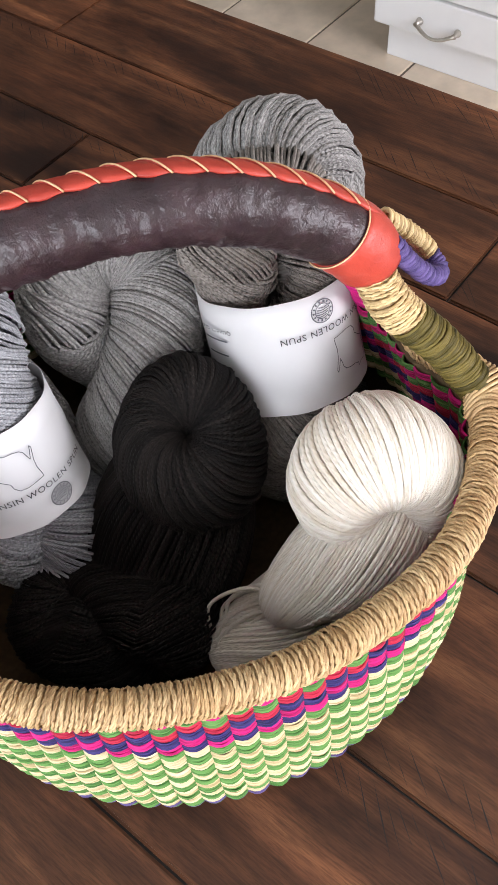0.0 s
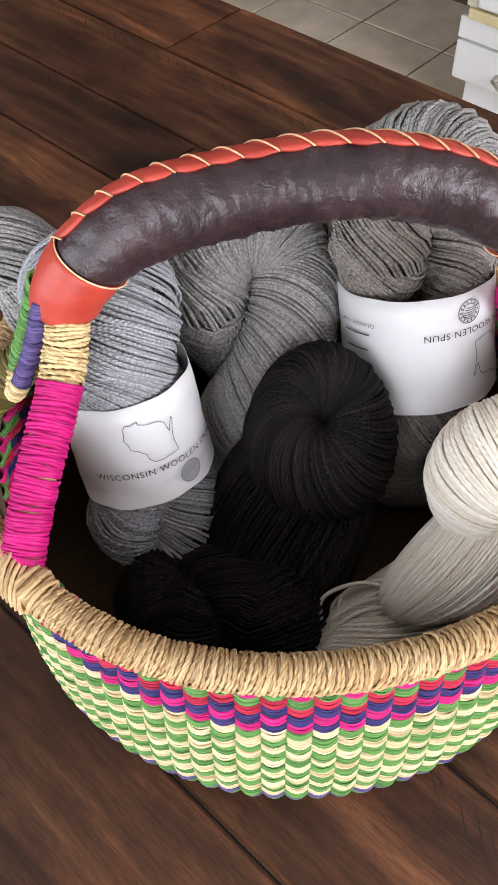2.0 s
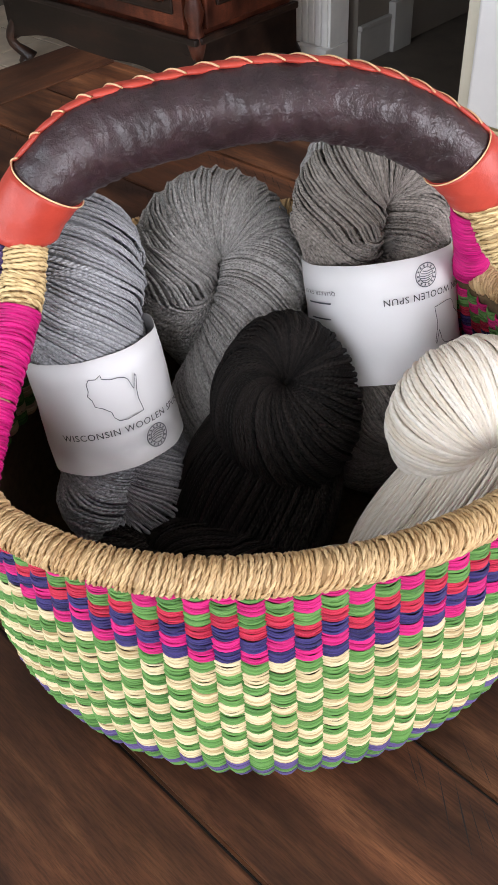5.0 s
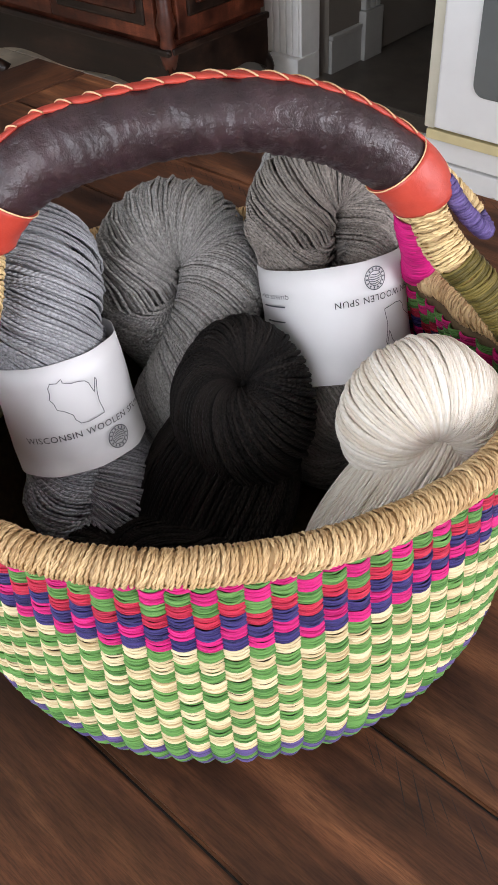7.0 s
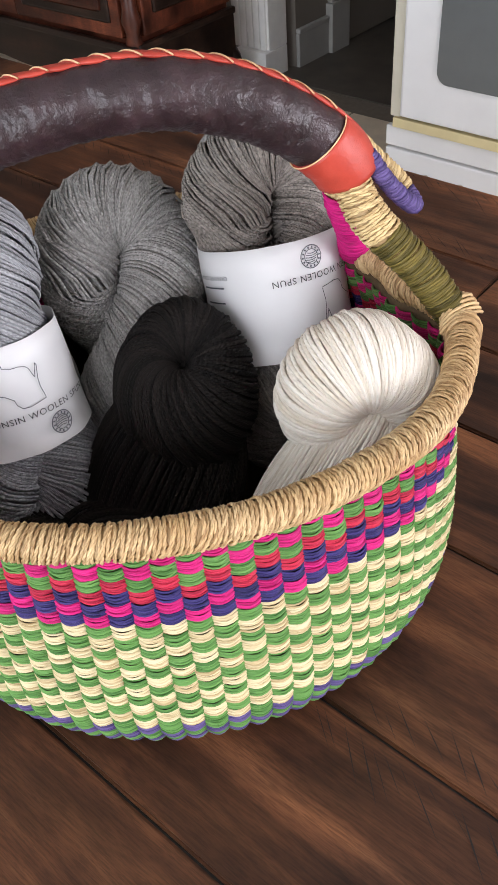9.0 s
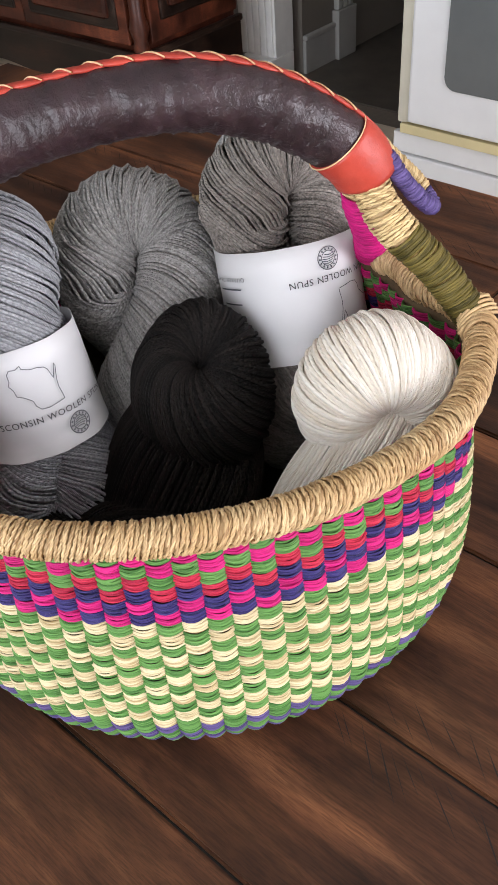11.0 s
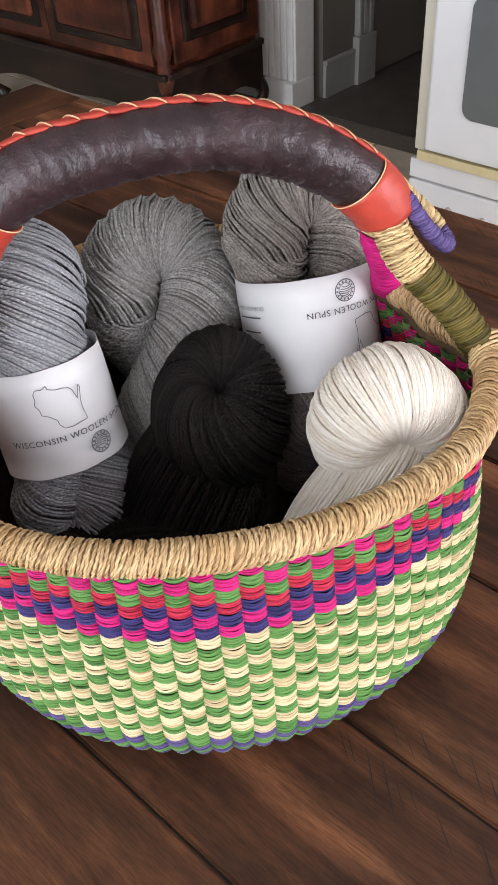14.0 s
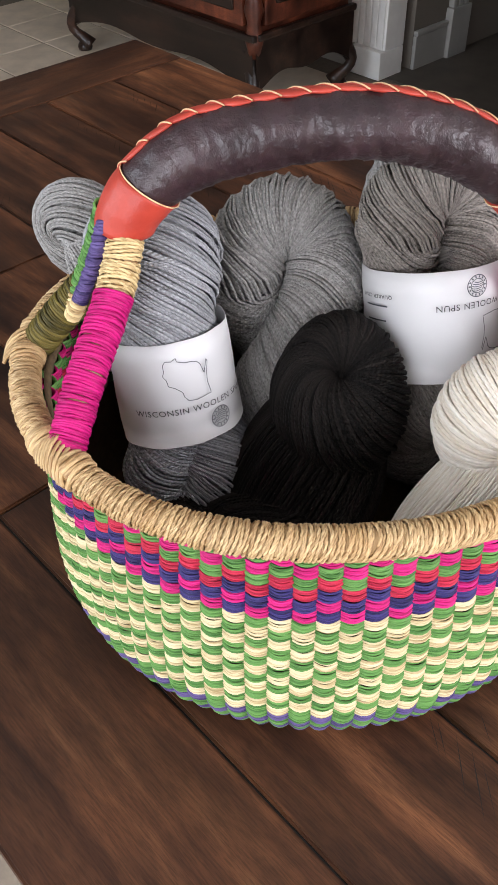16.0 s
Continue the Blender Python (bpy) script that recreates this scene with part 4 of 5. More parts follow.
        if sg > 0:
            path = bez([(e[0] + 0.012, -0.006, e[2] + 0.010), (0.149, -0.005, 0.308), (0.164, -0.002, 0.289), (0.177, 0.010, 0.276), (0.172, 0.022, 0.287), (0.157, 0.024, 0.304), (e[0] + 0.016, 0.018, e[2] + 0.006)], 10)
        n = len(path)
        for (u0, u1), mat in (((0, 0.36), second), ((0.36, 0.62), tip), ((0.62, 1.0), first)):
            s = Strands(5)
            wraps(s, path[int(u0 * n):int(u1 * n) + 1], 0.0044, rng, 0.0020, 0.4, up=(0.3, 0.2, 1), seg=10)
            tagged(s.mesh("hanging_loop", mat, b, mat.replace("straw2", "pale straw") + " wrapped loop"), kind="stuff")
    # the side follows the drawn-in rim
    for ob in (side, *side.children):
        co = np.empty(len(ob.data.vertices) * 3, dtype=np.float32)
        ob.data.vertices.foreach_get("co", co)
        co = co.reshape(-1, 3)
        f = pinch(np.arctan2(co[:, 1], co[:, 0]))
        co[:, :2] *= (1 + (f - 1) * np.clip((co[:, 2] - 0.06) / 0.15, 0, 1))[:, None]
        ob.data.vertices.foreach_set("co", co.ravel())
    # the grip stands a little higher at one shoulder
    for ob in b.children_recursive:
        if ob.name.split(".")[0] in ("grip", "strip_tongue", "cut_edge", "cuff", "leg_core", "leg_wrap", "hanging_loop"):
            k = len(ob.data.vertices)
            co = np.empty(k * 3, dtype=np.float32)
            ob.data.vertices.foreach_get("co", co)
            co = co.reshape(-1, 3)
            w = np.clip((co[:, 2] - 0.24) / 0.06, 0, 1)
            co[:, 2] += w * (0.010 * np.exp(-((co[:, 0] + 0.098) / 0.042) ** 2) - 0.0025 * np.exp(-((co[:, 0] - 0.13) / 0.04) ** 2))
            ob.data.vertices.foreach_set("co", co.ravel())
    return b, side


M["straw2"] = fibre("pale_straw", (0.33, 0.21, 0.085), (0.72, 0.55, 0.28), 0.5, spec=0.4, tight=0.1)
basket, woven_side = build_basket()


# ---- the yarn ----
def frame_of(bottom, top, front):
    z = (Vector(top) - Vector(bottom)).normalized()
    f = Vector(front)
    f = (f - f.dot(z) * z).normalized()
    x = z.cross(f)
    m = Matrix((x, -f, z)).transposed().to_4x4()
    m.translation = bottom
    return m


def build_skein(bottom, top, front, rx, ry, phi, turns, material, label, count=68, a=0.45, twist=-4, seed=1, thick=1.0, fan=0.0, wide=1.2, swell=0.0, z0=0.08, z1=0.18, banded=0.0):
    """A hank twisted on itself: one thick loop of many strands whose two halves wind round each other."""
    L = (Vector(top) - Vector(bottom)).length
    ob = tagged(empty("yarn_skein"), label, "yarn skein", "skeins in the basket")
    ob.matrix_world = frame_of(bottom, top, front)
    rng = random.Random(seed)
    ha, hb = a * rx, (1 - a) * rx
    h0 = ha + hb
    n1, n2 = 44, 16
    z = np.linspace(h0, L - h0, n1)
    ph = lambda q: phi + 2 * np.pi * turns * (q - (L - h0)) / L
    P, N = [], []
    for q in z:
        P.append((ha * math.cos(ph(q)), ha * math.sin(ph(q)), q))
        N.append((math.cos(ph(q)), math.sin(ph(q)), 0))
    pt = ph(L - h0)
    for k in range(1, n2):
        al = math.pi * k / n2
        e = pt + fan * al
        P.append((ha * math.cos(al) * math.cos(e), ha * math.cos(al) * math.sin(e), L - h0 + ha * math.sin(al)))
        N.append((math.cos(al) * math.cos(e), math.cos(al) * math.sin(e), math.sin(al)))
    for q in z[::-1]:
        e = ph(q) + math.pi + fan * math.pi * 0
        P.append((ha * math.cos(e), ha * math.sin(e), q))
        N.append((math.cos(e), math.sin(e), 0))
    pb = ph(h0) + math.pi
    for k in range(1, n2):
        al = math.pi * k / n2
        P.append((ha * math.cos(al) * math.cos(pb), ha * math.cos(al) * math.sin(pb), h0 - ha * math.sin(al)))
        N.append((math.cos(al) * math.cos(pb), math.cos(al) * math.sin(pb), -math.sin(al)))
    P, N = np.array(P), np.array(N)
    T = np.roll(P, -1, 0) - np.roll(P, 1, 0)
    T /= np.linalg.norm(T, axis=1, keepdims=True)
    N = N - (N * T).sum(1, keepdims=True) * T
    N /= np.linalg.norm(N, axis=1, keepdims=True)
    B = np.cross(T, N)
    step = np.concatenate([[0], np.cumsum(np.linalg.norm(np.diff(P, axis=0), axis=1))])
    total = step[-1] + np.linalg.norm(P[0] - P[-1])
    squash = np.array((1.0, ry / rx, 1.0))
    s = Strands(5)
    r0 = 2 * math.pi * hb * (1 + wide) / 2 / count * 0.445 * thick

    def puff(q):
        up = np.clip((q - z1) / 0.03, 0, 1)
        dn = np.clip((z0 - q) / 0.03, 0, 1)
        return 1 + swell * (up * up * (3 - 2 * up) + 1.0 * dn * dn * (3 - 2 * dn))
    wob = [rng.uniform(0, 6.28) for _ in range(6)]
    for k in range(count):
        th = 2 * math.pi * (k + rng.uniform(-0.30, 0.30)) / count + 2 * math.pi * round(twist) * step / total
        th = th + 0.06 * np.sin(2 * np.pi * step / total * 3 + wob[2] + th) + 0.012 * np.sin(2 * np.pi * step / total * 11 + rng.uniform(0, 6.28))
        d = np.cos(th)[:, None] * N + wide * np.sin(th)[:, None] * B
        lump = 1 + 0.03 * np.sin(2 * np.pi * step / total * 2 + wob[0] + 2 * th) + 0.02 * np.sin(2 * np.pi * step / total * 5 + wob[1] + 3 * th)
        rr = (hb - r0) * lump * (rng.uniform(0.93, 1.015) + 0.014 * np.sin(2 * np.pi * step / total * 7 + rng.uniform(0, 6.28)))
        q = (P + rr[:, None] * d) * squash
        q[:, :2] *= puff(q[:, 2])[:, None]
        if banded:
            # the paper band draws the hank into an oval
            rho = np.hypot(q[:, 0] / rx, q[:, 1] / ry) + 1e-6
            w = np.clip((q[:, 2] - z0 + 0.030) / 0.028, 0, 1) * np.clip((z1 + 0.030 - q[:, 2]) / 0.028, 0, 1)
            tight = 0.955 * np.minimum(1.0, rho / 0.955) ** 0.42
            q[:, :2] *= (1 + w * (tight / rho - 1))[:, None]
        s.add(q, np.cos(th)[:, None] * wide * N + np.sin(th)[:, None] * B, r0 * rng.uniform(0.85, 1.14), closed=True)
    tagged(s.mesh("wound_yarn", material, ob), kind="stuff")
    c = Strands(14)
    c.add(P * squash, N, (hb - r0) * 0.86, closed=True)
    c.mesh("core", material, ob)
    return ob, L


def bundle(path, normals, width, thick, count, strand, material, parent, seed, twist=0.0, label=""):
    """Many strands side by side along an open path, in an oval cross-section."""
    P, N = np.asarray(path, float), np.asarray(normals, float)
    rng = random.Random(seed)
    T = np.gradient(P, axis=0)
    T /= np.linalg.norm(T, axis=1, keepdims=True)
    N = N - (N * T).sum(1, keepdims=True) * T
    N /= np.linalg.norm(N, axis=1, keepdims=True)
    B = np.cross(T, N)
    u = np.linspace(0, 1, len(P))
    s = Strands(5)
    for k in range(count):
        th = 2 * math.pi * (k + rng.uniform(-0.12, 0.12)) / count + twist * 2 * math.pi * u
        th = th + 0.012 * np.sin(2 * np.pi * u * 2 + rng.uniform(0, 6.28))
        r = rng.uniform(0.968, 1.008)
        q = P + (r * (thick - strand) * np.cos(th))[:, None] * N + (r * (width - strand) * np.sin(th))[:, None] * B
        s.add(q, (np.cos(th) / thick)[:, None] * N + (np.sin(th) / width)[:, None] * B, strand * rng.uniform(0.88, 1.1))
    ob = tagged(s.mesh("wound_yarn", material, parent, label), kind="stuff")
    c = Strands(16)
    ring = np.linspace(0, 2 * np.pi, 16, endpoint=False)
    v, f = [], []
    for i in range(len(P)):
        for a in ring:
            v.append(P[i] + 0.9 * (thick[i] - strand) * math.cos(a) * N[i] + 0.9 * (width[i] - strand) * math.sin(a) * B[i])
    for i in range(len(P) - 1):
        for j in range(16):
            f.append((i * 16 + j, i * 16 + (j + 1) % 16, (i + 1) * 16 + (j + 1) % 16, (i + 1) * 16 + j))
    f.append(list(range(16)))
    f.append([(len(P) - 1) * 16 + j for j in range(16)])
    uv = np.zeros((len(v), 2))
    from_arrays("core", v, f, material, parent, "", uv)
    return ob


CAM = Vector((0.12, -0.09, 0.55))


def towards(p, lift=0.0):
    d = CAM - Vector(p)
    d.z = lift
    return d.normalized()


# bottom, top, front, half width, half depth, start angle, turns, material
SKEINS = {
    "a": dict(bottom=(-0.258, 0.147, 0.045), top=(-0.330, 0.170, 0.305), rx=0.0458, ry=0.044, phi=-1.0, turns=0.6, twist=-5, count=56, thick=0.78, a=0.36, swell=0.20, wide=1.12, z0=0.090, z1=0.172, banded=1.0, material="bluegrey", seed=2, label="blue-grey wool skein with a white paper band, standing in the basket"),
    "b": dict(bottom=(-0.149, 0.318, 0.045), top=(-0.233, 0.364, 0.304), rx=0.0535, ry=0.050, phi=3.9, turns=0.9, twist=-7, count=52, thick=0.74, swell=0.17, a=0.49, wide=1.06, z0=0.107, z1=0.193, banded=1.0, material="darkgrey", seed=5, label="charcoal grey wool skein with an upturned white paper band"),
    "c": dict(bottom=(-0.246, 0.250, 0.030), top=(-0.326, 0.297, 0.272), rx=0.066, ry=0.058, phi=3.5, turns=1.0, twist=-7, count=52, thick=0.74, a=0.49, wide=1.06, material="grey", seed=7, label="light grey twisted wool skein standing at the back of the basket"),
    "d": dict(bottom=(-0.300, 0.205, 0.080), top=(-0.408, 0.150, 0.288), rx=0.044, ry=0.040, phi=-1.2, turns=0.8, twist=-3, count=48, thick=0.85, material="grey", seed=9, label="light grey wool skein leaning over the rim"),
    "e": dict(bottom=(-0.206, 0.338, 0.090), top=(-0.256, 0.428, 0.298), rx=0.064, ry=0.046, phi=0.3, turns=0.9, twist=-4, count=60, thick=0.85, material="grey", seed=11, label="grey wool skein behind the others leaning on the rim"),
    "k2": dict(bottom=(-0.262, 0.092, 0.066), top=(-0.126, 0.172, 0.060), rx=0.050, ry=0.048, phi=0.8, turns=0.9, twist=-3, count=70, thick=0.9, material="black", seed=14, label="black wool skein lying on the bottom of the basket"),
}
made = {}
for key, kw in SKEINS.items():
    mid = (Vector(kw["bottom"]) + Vector(kw["top"])) / 2
    made[key] = build_skein(front=towards(mid, 0.3), **kw)


def folded_head(parent, C, semi, aim, count, strand, material, seed, swirl=0.35, dimple=0.34):
    """The doubled-over end of a twisted hank: strands fan out of one dimple and wrap round to the back."""
    C = np.array(C)
    d = np.array(CAM) - C
    d /= np.linalg.norm(d)
    R = np.cross(d, (0, 0, -1.0))
    R /= np.linalg.norm(R)
    U = np.cross(d, R)
    pole = d + aim[0] * R + aim[1] * U
    pole /= np.linalg.norm(pole)
    e1 = np.cross(pole, U)
    e1 /= np.linalg.norm(e1)
    e2 = np.cross(pole, e1)
    rng = random.Random(seed)

    def shell(th, ph, f):
        q = np.cos(th)[:, None] * pole + (np.sin(th) * np.cos(ph))[:, None] * e1 + (np.sin(th) * np.sin(ph))[:, None] * e2
        r = f * (1 - dimple * np.exp(-(th / 0.42) ** 2)) * (1 + 0.025 * np.sin(3 * ph + seed) * np.sin(th))
        return C + r[:, None] * ((q @ R)[:, None] * semi[0] * R + (q @ U)[:, None] * semi[1] * U + (q @ d)[:, None] * semi[2] * d), q

    s = Strands(6)
    for k in range(count):
        th = np.linspace(0.10 + rng.uniform(0, 0.14), 2.75, 34)
        ph = 2 * math.pi * (k + rng.uniform(-0.17, 0.17)) / count + swirl * th + 0.012 * np.sin(3 * th + rng.uniform(0, 6.28))
        q, nrm = shell(th, ph, rng.uniform(0.965, 1.01))
        s.add(q, nrm, strand * rng.uniform(0.9, 1.08) * (0.55 + 0.55 * np.sin(np.clip(th, 0.1, 1.6))), caps=True)
    tagged(s.mesh("wound_yarn", material, parent), kind="stuff")
    n, m = 28, 15
    v, f = [], []
    for i in range(n):
        q, _ = shell(np.linspace(0.02, 3.12, m), np.full(m, 2 * math.pi * i / n), 0.965)
        v += [tuple(x) for x in q]
    for i in range(n):
        for j in range(m - 1):
            f.append((i * m + j, i * m + j + 1, (i + 1) % n * m + j + 1, (i + 1) % n * m + j))
    f += [[i * m for i in range(n)], [i * m + m - 1 for i in range(n)]]
    from_arrays("core", v, f, material, parent, "", np.zeros((len(v), 2)))


def wound_body(parent, path, facing, width, thick, count, strand, material, seed, twist):
    body = bez(path, 12)
    n = len(body)
    w = np.sin(np.pi * np.linspace(0.02, 0.98, n))
    bundle(body, np.tile(facing, (n, 1)), 0.006 + width * w ** 0.5, 0.006 + thick * w ** 0.5, count, strand, material, parent, seed, twist)


def build_white_skein():
    """A twisted skein: a round head folded over a body that runs along the rim."""
    ob = tagged(empty("yarn_skein"), "cream-white wool skein resting against the rim", "yarn skein", "skeins in the basket")
    folded_head(ob, (-0.070, 0.272, 0.192), (0.053, 0.051, 0.042), (0.46, -0.72), 112, 0.0015, "white", 31, 0.06, 0.5)
    up = np.array((-0.08, 0.13, 1.15))
    wound_body(ob, [(-0.052, 0.296, 0.160), (-0.055, 0.275, 0.168), (-0.061, 0.250, 0.161), (-0.075, 0.220, 0.140), (-0.094, 0.194, 0.108)], up, 0.030, 0.027, 92, 0.0014, "white", 32, -0.35)
    wound_body(ob, [(-0.058, 0.292, 0.112), (-0.075, 0.245, 0.090), (-0.098, 0.195, 0.066), (-0.122, 0.158, 0.050)], up, 0.030, 0.028, 90, 0.0014, "white", 33, 0.3)
    # slack loops at the tied end
    rng = random.Random(5)
    s = Strands(6)
    for q in range(12):
        o = Vector((rng.uniform(-0.012, 0.012), rng.uniform(-0.010, 0.010), rng.uniform(-0.008, 0.004)))
        pts = bez([Vector((-0.086, 0.204, 0.112)) + o * 0.6, Vector((-0.108, 0.194, 0.104)) + o, Vector((-0.122, 0.176, 0.084)) + o * 1.3, Vector((-0.114, 0.164, 0.066)) + o], 8)
        s.add(pts, np.tile((0, 0, 1), (len(pts), 1)), 0.0014, caps=True)
    tagged(s.mesh("loose_strand", "white", ob), kind="stuff")


def build_black_skein():
    ob = tagged(empty("yarn_skein"), "black wool skein standing in the middle of the basket", "yarn skein", "skeins in the basket")
    folded_head(ob, (-0.195, 0.2385, 0.160), (0.051, 0.062, 0.049), (-0.02, 0.60), 86, 0.00168, "black", 13, 0.6, 0.6)
    wound_body(ob, [(-0.202, 0.244, 0.160), (-0.198, 0.220, 0.118), (-0.188, 0.182, 0.066), (-0.180, 0.166, 0.036)], np.array((0.5, -0.6, 0.5)), 0.054, 0.040, 104, 0.0015, "black", 15, 0.12)


build_white_skein()
build_black_skein()


# ---- paper bands ----
def oval(rx, ry, n=720):
    t = np.linspace(-np.pi / 2, 3 * np.pi / 2, n)
    x, y = rx * np.cos(t), ry * np.sin(t)
    s = np.concatenate([[0], np.cumsum(np.hypot(np.diff(x), np.diff(y)))])
    return t, s


class Band:
    """A paper band round a skein: places flat work at (arc, height) on it; arc 0 is the front."""

    def __init__(self, rx, ry, z0, z1):
        self.rx, self.ry, self.z0, self.z1 = rx, ry, z0, z1
        self.t, self.s = oval(rx, ry)

    def at(self, u, h, lift):
        t = np.interp(u % self.s[-1], self.s, self.t)
        n = Vector((math.cos(t) / self.rx, math.sin(t) / self.ry, 0)).normalized()
        return Vector((self.rx * math.cos(t), self.ry * math.sin(t), self.z0 + h)) + n * lift


def band_sheet(band, parent):
    n, m = 96, 6
    L = band.s[-1]
    verts, faces = [], []
    for lay, lift in ((0, 0.0), (1, -0.0004)):
        for i in range(n):
            for j in range(m):
                h = (band.z1 - band.z0) * j / (m - 1)
                w = 0.0005 * math.sin(9 * 2 * math.pi * i / n + 2 * j) + 0.0010 * math.sin(2 * 2 * math.pi * i / n + 1.0) * (2 * j / (m - 1) - 1)
                verts.append(band.at(L * i / n, h, lift + w))
    k = n * m
    for i in range(n):
        i2 = (i + 1) % n
        for j in range(m - 1):
            q = (i * m + j, i2 * m + j, i2 * m + j + 1, i * m + j + 1)
            faces += [q, tuple(k + v for v in reversed(q))]
        for j in (0, m - 1):
            faces.append((i * m + j, i2 * m + j, k + i2 * m + j, k + i * m + j))
    return from_arrays("paper_band", verts, faces, "paper", parent, "white paper band")


def lay_on(band, me, parent, name, material, u, h, flip, label, lift=0.0018):
    """Bend a flat mesh onto the band."""
    ca = -1 if flip else 1
    for v in me.vertices:
        v.co = band.at(u + ca * v.co.x, h + ca * v.co.y, lift)
    me.materials.clear()
    me.materials.append(M[material])
    ob = new(name, me)
    ob.parent = parent
    if label:
        ob["label"] = label
    return ob


def text_mesh(body, size, spacing=1.1):
    cu = bpy.data.curves.new("lettering", "FONT")
    cu.body, cu.size, cu.align_x, cu.space_character, cu.resolution_u = body, size, "CENTER", spacing, 3
    tmp = new("lettering", cu)
    bpy.context.view_layer.update()
    me = bpy.data.meshes.new_from_object(tmp.evaluated_get(bpy.context.evaluated_depsgraph_get()))
    bpy.data.objects.remove(tmp)
    bm = bmesh.new()
    bm.from_mesh(me)
    bmesh.ops.triangulate(bm, faces=bm.faces[:])
    bmesh.ops.subdivide_edges(bm, edges=[e for e in bm.edges if e.calc_length() > size * 0.45], cuts=1)
    bm.to_mesh(me)
    bm.free()
    return me


def line_mesh(points, width, closed=True):
    """A thin drawn line through flat points."""
    P = np.array(points, float)
    k = len(P)
    verts, faces = [], []
    for i in range(k):
        a, b = P[i - 1] if (closed or i) else P[i], P[(i + 1) % k] if (closed or i < k - 1) else P[i]
        d = b - a
        d /= np.linalg.norm(d) + 1e-9
        nrm = np.array((-d[1], d[0])) * width / 2
        verts += [(*(P[i] + nrm), 0), (*(P[i] - nrm), 0)]
    for i in range(k if closed else k - 1):
        j = (i + 1) % k
        faces.append((2 * i, 2 * i + 1, 2 * j + 1, 2 * j))
    me = bpy.data.meshes.new("line")
    me.from_pydata(verts, [], faces)
    return me


MAP = [(-0.46, 0.38), (-0.40, 0.46), (-0.28, 0.44), (-0.18, 0.50), (-0.17, 0.42), (-0.02, 0.36), (0.12, 0.35), (0.24, 0.31), (0.30, 0.24), (0.33, 0.12), (0.36, 0.02), (0.45, 0.30), (0.47, 0.24), (0.41, -0.02), (0.40, -0.20), (0.43, -0.38), (0.44, -0.47), (0.10, -0.52), (-0.06, -0.50), (-0.14, -0.40), (-0.16, -0.28), (-0.30, -0.16), (-0.42, -0.10), (-0.44, 0.04), (-0.50, 0.14), (-0.46, 0.24)]


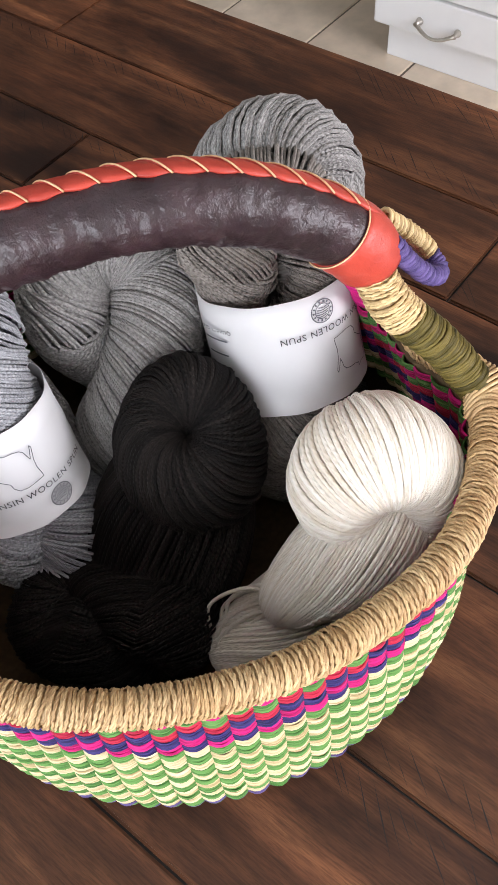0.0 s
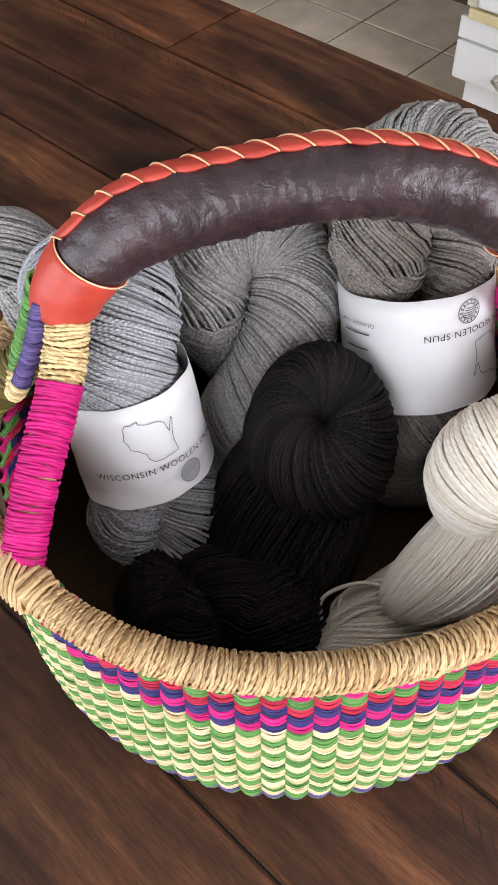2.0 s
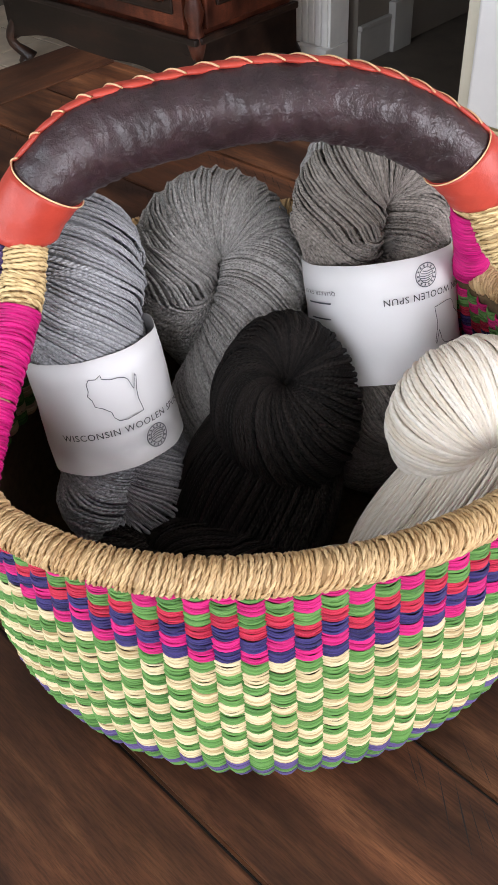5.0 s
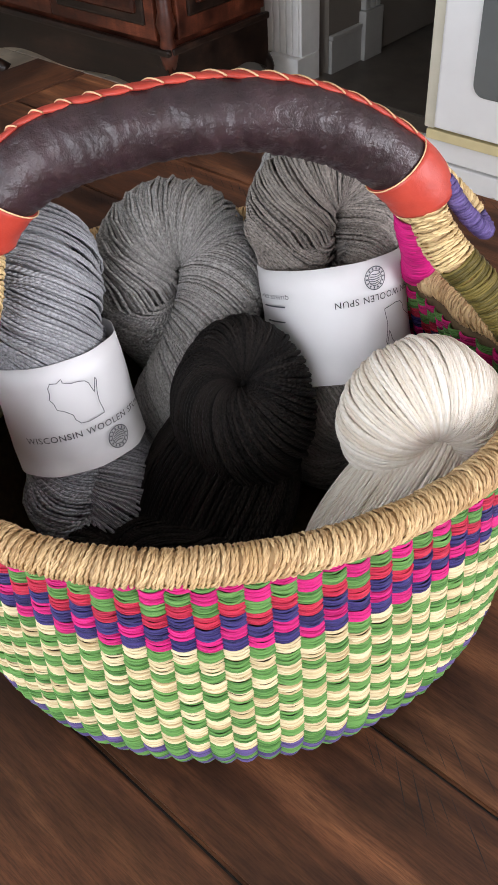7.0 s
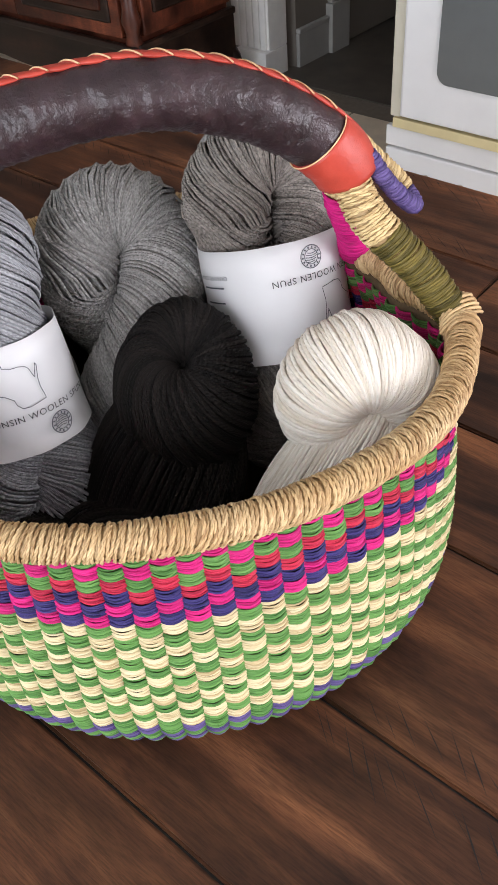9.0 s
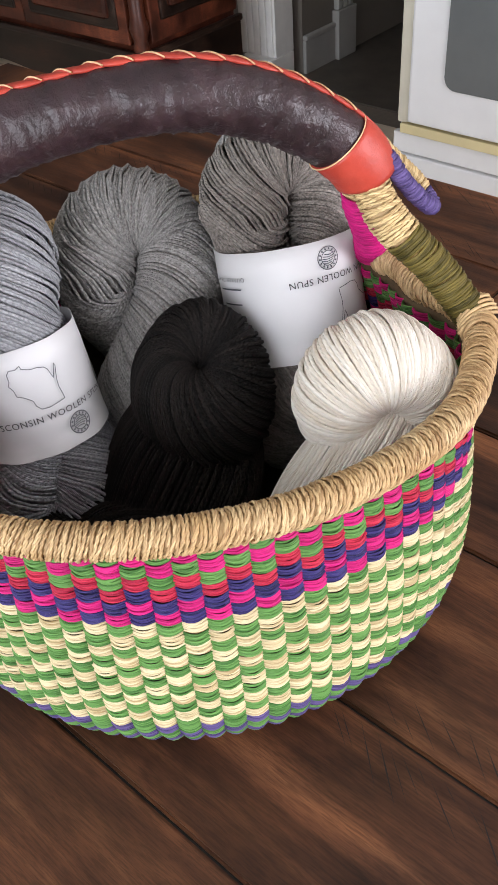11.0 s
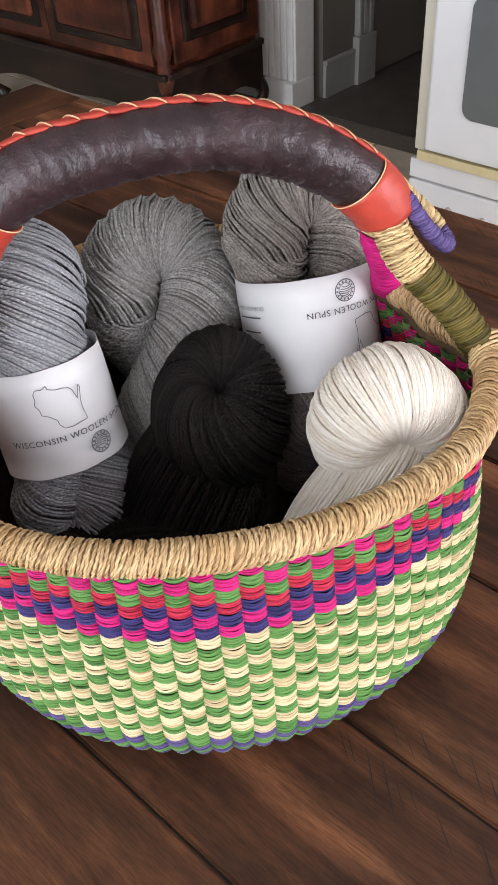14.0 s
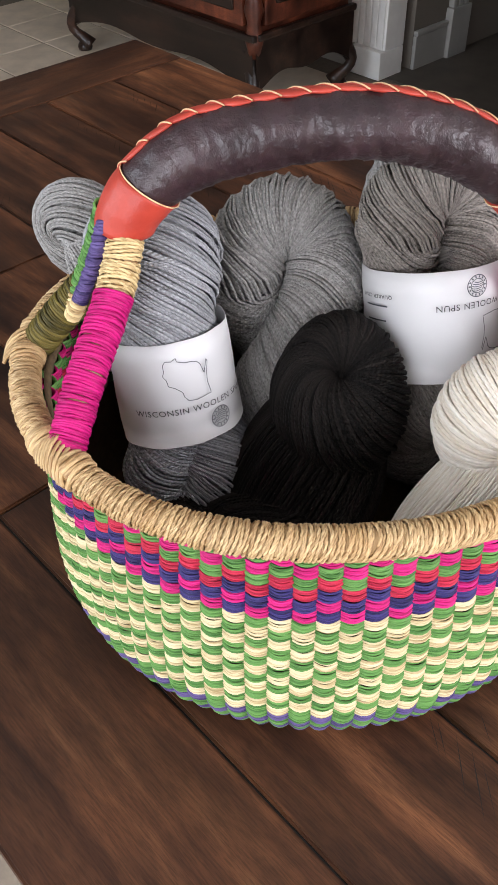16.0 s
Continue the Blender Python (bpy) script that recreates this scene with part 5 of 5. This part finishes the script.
def print_label(band, parent, u, flip, up=0.0):
    H = band.z1 - band.z0
    f = (lambda h: H - h + up) if flip else (lambda h: h)
    g = -1 if flip else 1
    pts = []
    for (x0, y0), (x1, y1) in zip(MAP, MAP[1:] + MAP[:1]):
        for k in range(3):
            t = k / 3
            pts.append(((x0 + (x1 - x0) * t) * 0.034, (y0 + (y1 - y0) * t) * 0.034))
    lay_on(band, line_mesh(pts, 0.0005), parent, "map_outline", "greyink", u, f(0.66 * H), flip, "thin printed map outline")
    lay_on(band, text_mesh("WISCONSIN WOOLEN SPUN", 0.0066, 1.12), parent, "lettering", "ink", u + g * 0.004, f(0.335 * H), flip, "black printed capitals")
    lx, ly = u + g * 0.020, f(0.20 * H)
    for r, w in ((0.0080, 0.0007), (0.0052, 0.0006)):
        c = [(r * math.cos(2 * math.pi * k / 40), r * math.sin(2 * math.pi * k / 40)) for k in range(40)]
        lay_on(band, line_mesh(c, w), parent, "seal_ring", "greyink", lx, ly, flip, "")
    for k in range(5):
        o = -0.003 + 0.0015 * k
        w = math.sqrt(max(0.0, 0.0046 ** 2 - o * o))
        arc = [(-w + 2 * w * q / 8 + 0.3 * o, o + 0.0008 * math.sin(math.pi * q / 8)) for q in range(9)]
        lay_on(band, line_mesh(arc, 0.0006, False), parent, "seal_thread", "greyink", lx, ly, flip, "")
    for k in range(14):
        a = 2 * math.pi * k / 14
        me = line_mesh([(0.0058 * math.cos(a), 0.0058 * math.sin(a)), (0.0073 * math.cos(a), 0.0073 * math.sin(a))], 0.0011, False)
        lay_on(band, me, parent, "seal_bar", "greyink", lx, ly, flip, "")


def small_print(band, parent, u, flip):
    """Lines too small to read, beside the main print."""
    H = band.z1 - band.z0
    f = (lambda h: H - h) if flip else (lambda h: h)
    lay_on(band, text_mesh("QUAKER GRAY", 0.0042, 1.1), parent, "lettering", "ink", u, f(0.20 * H), flip, "small black printed capitals")
    for k, (h, w) in enumerate(((0.30, 0.022), (0.43, 0.019), (0.57, 0.022), (0.70, 0.018))):
        n = 8
        row = [(-w / 2 + w * q / n, 0.0) for q in range(n + 1)]
        lay_on(band, line_mesh(row, 0.0011, False), parent, "print_line", "greyink", u, f(h * H), flip, "")


sk, L = made["a"]
bandA = Band(0.0463, 0.0445, 0.090, 0.172)
pa = band_sheet(bandA, sk)
print_label(bandA, pa, 0.006, False)
sk, L = made["b"]
bandB = Band(0.0540, 0.0505, 0.107, 0.193)
pb = band_sheet(bandB, sk)
print_label(bandB, pb, 0.052, True, 0.004)
small_print(bandB, pb, -0.046, True)


# ---- the nearest stitches of the side, each its own piece ----
def near_stitches(parent):
    rng = random.Random(77)
    meshes = {}
    for row, pair in enumerate(ROWS_COLOURS):
        for j in range(58, 71):
            key = (row, j % 2, rng.randrange(2))
            if key not in meshes:
                s = Strands(4)
                stitch(s, row, 0.0, rng)
                ob = s.mesh("straw_stitch", pair[j % 2])
                meshes[key] = ob.data
                bpy.data.objects.remove(ob)
            ob = new("straw_stitch", meshes[key])
            ob.parent = parent
            ob.rotation_euler = (0, 0, 2 * math.pi * (j + 0.5) / COLS)


near_stitches(woven_side)
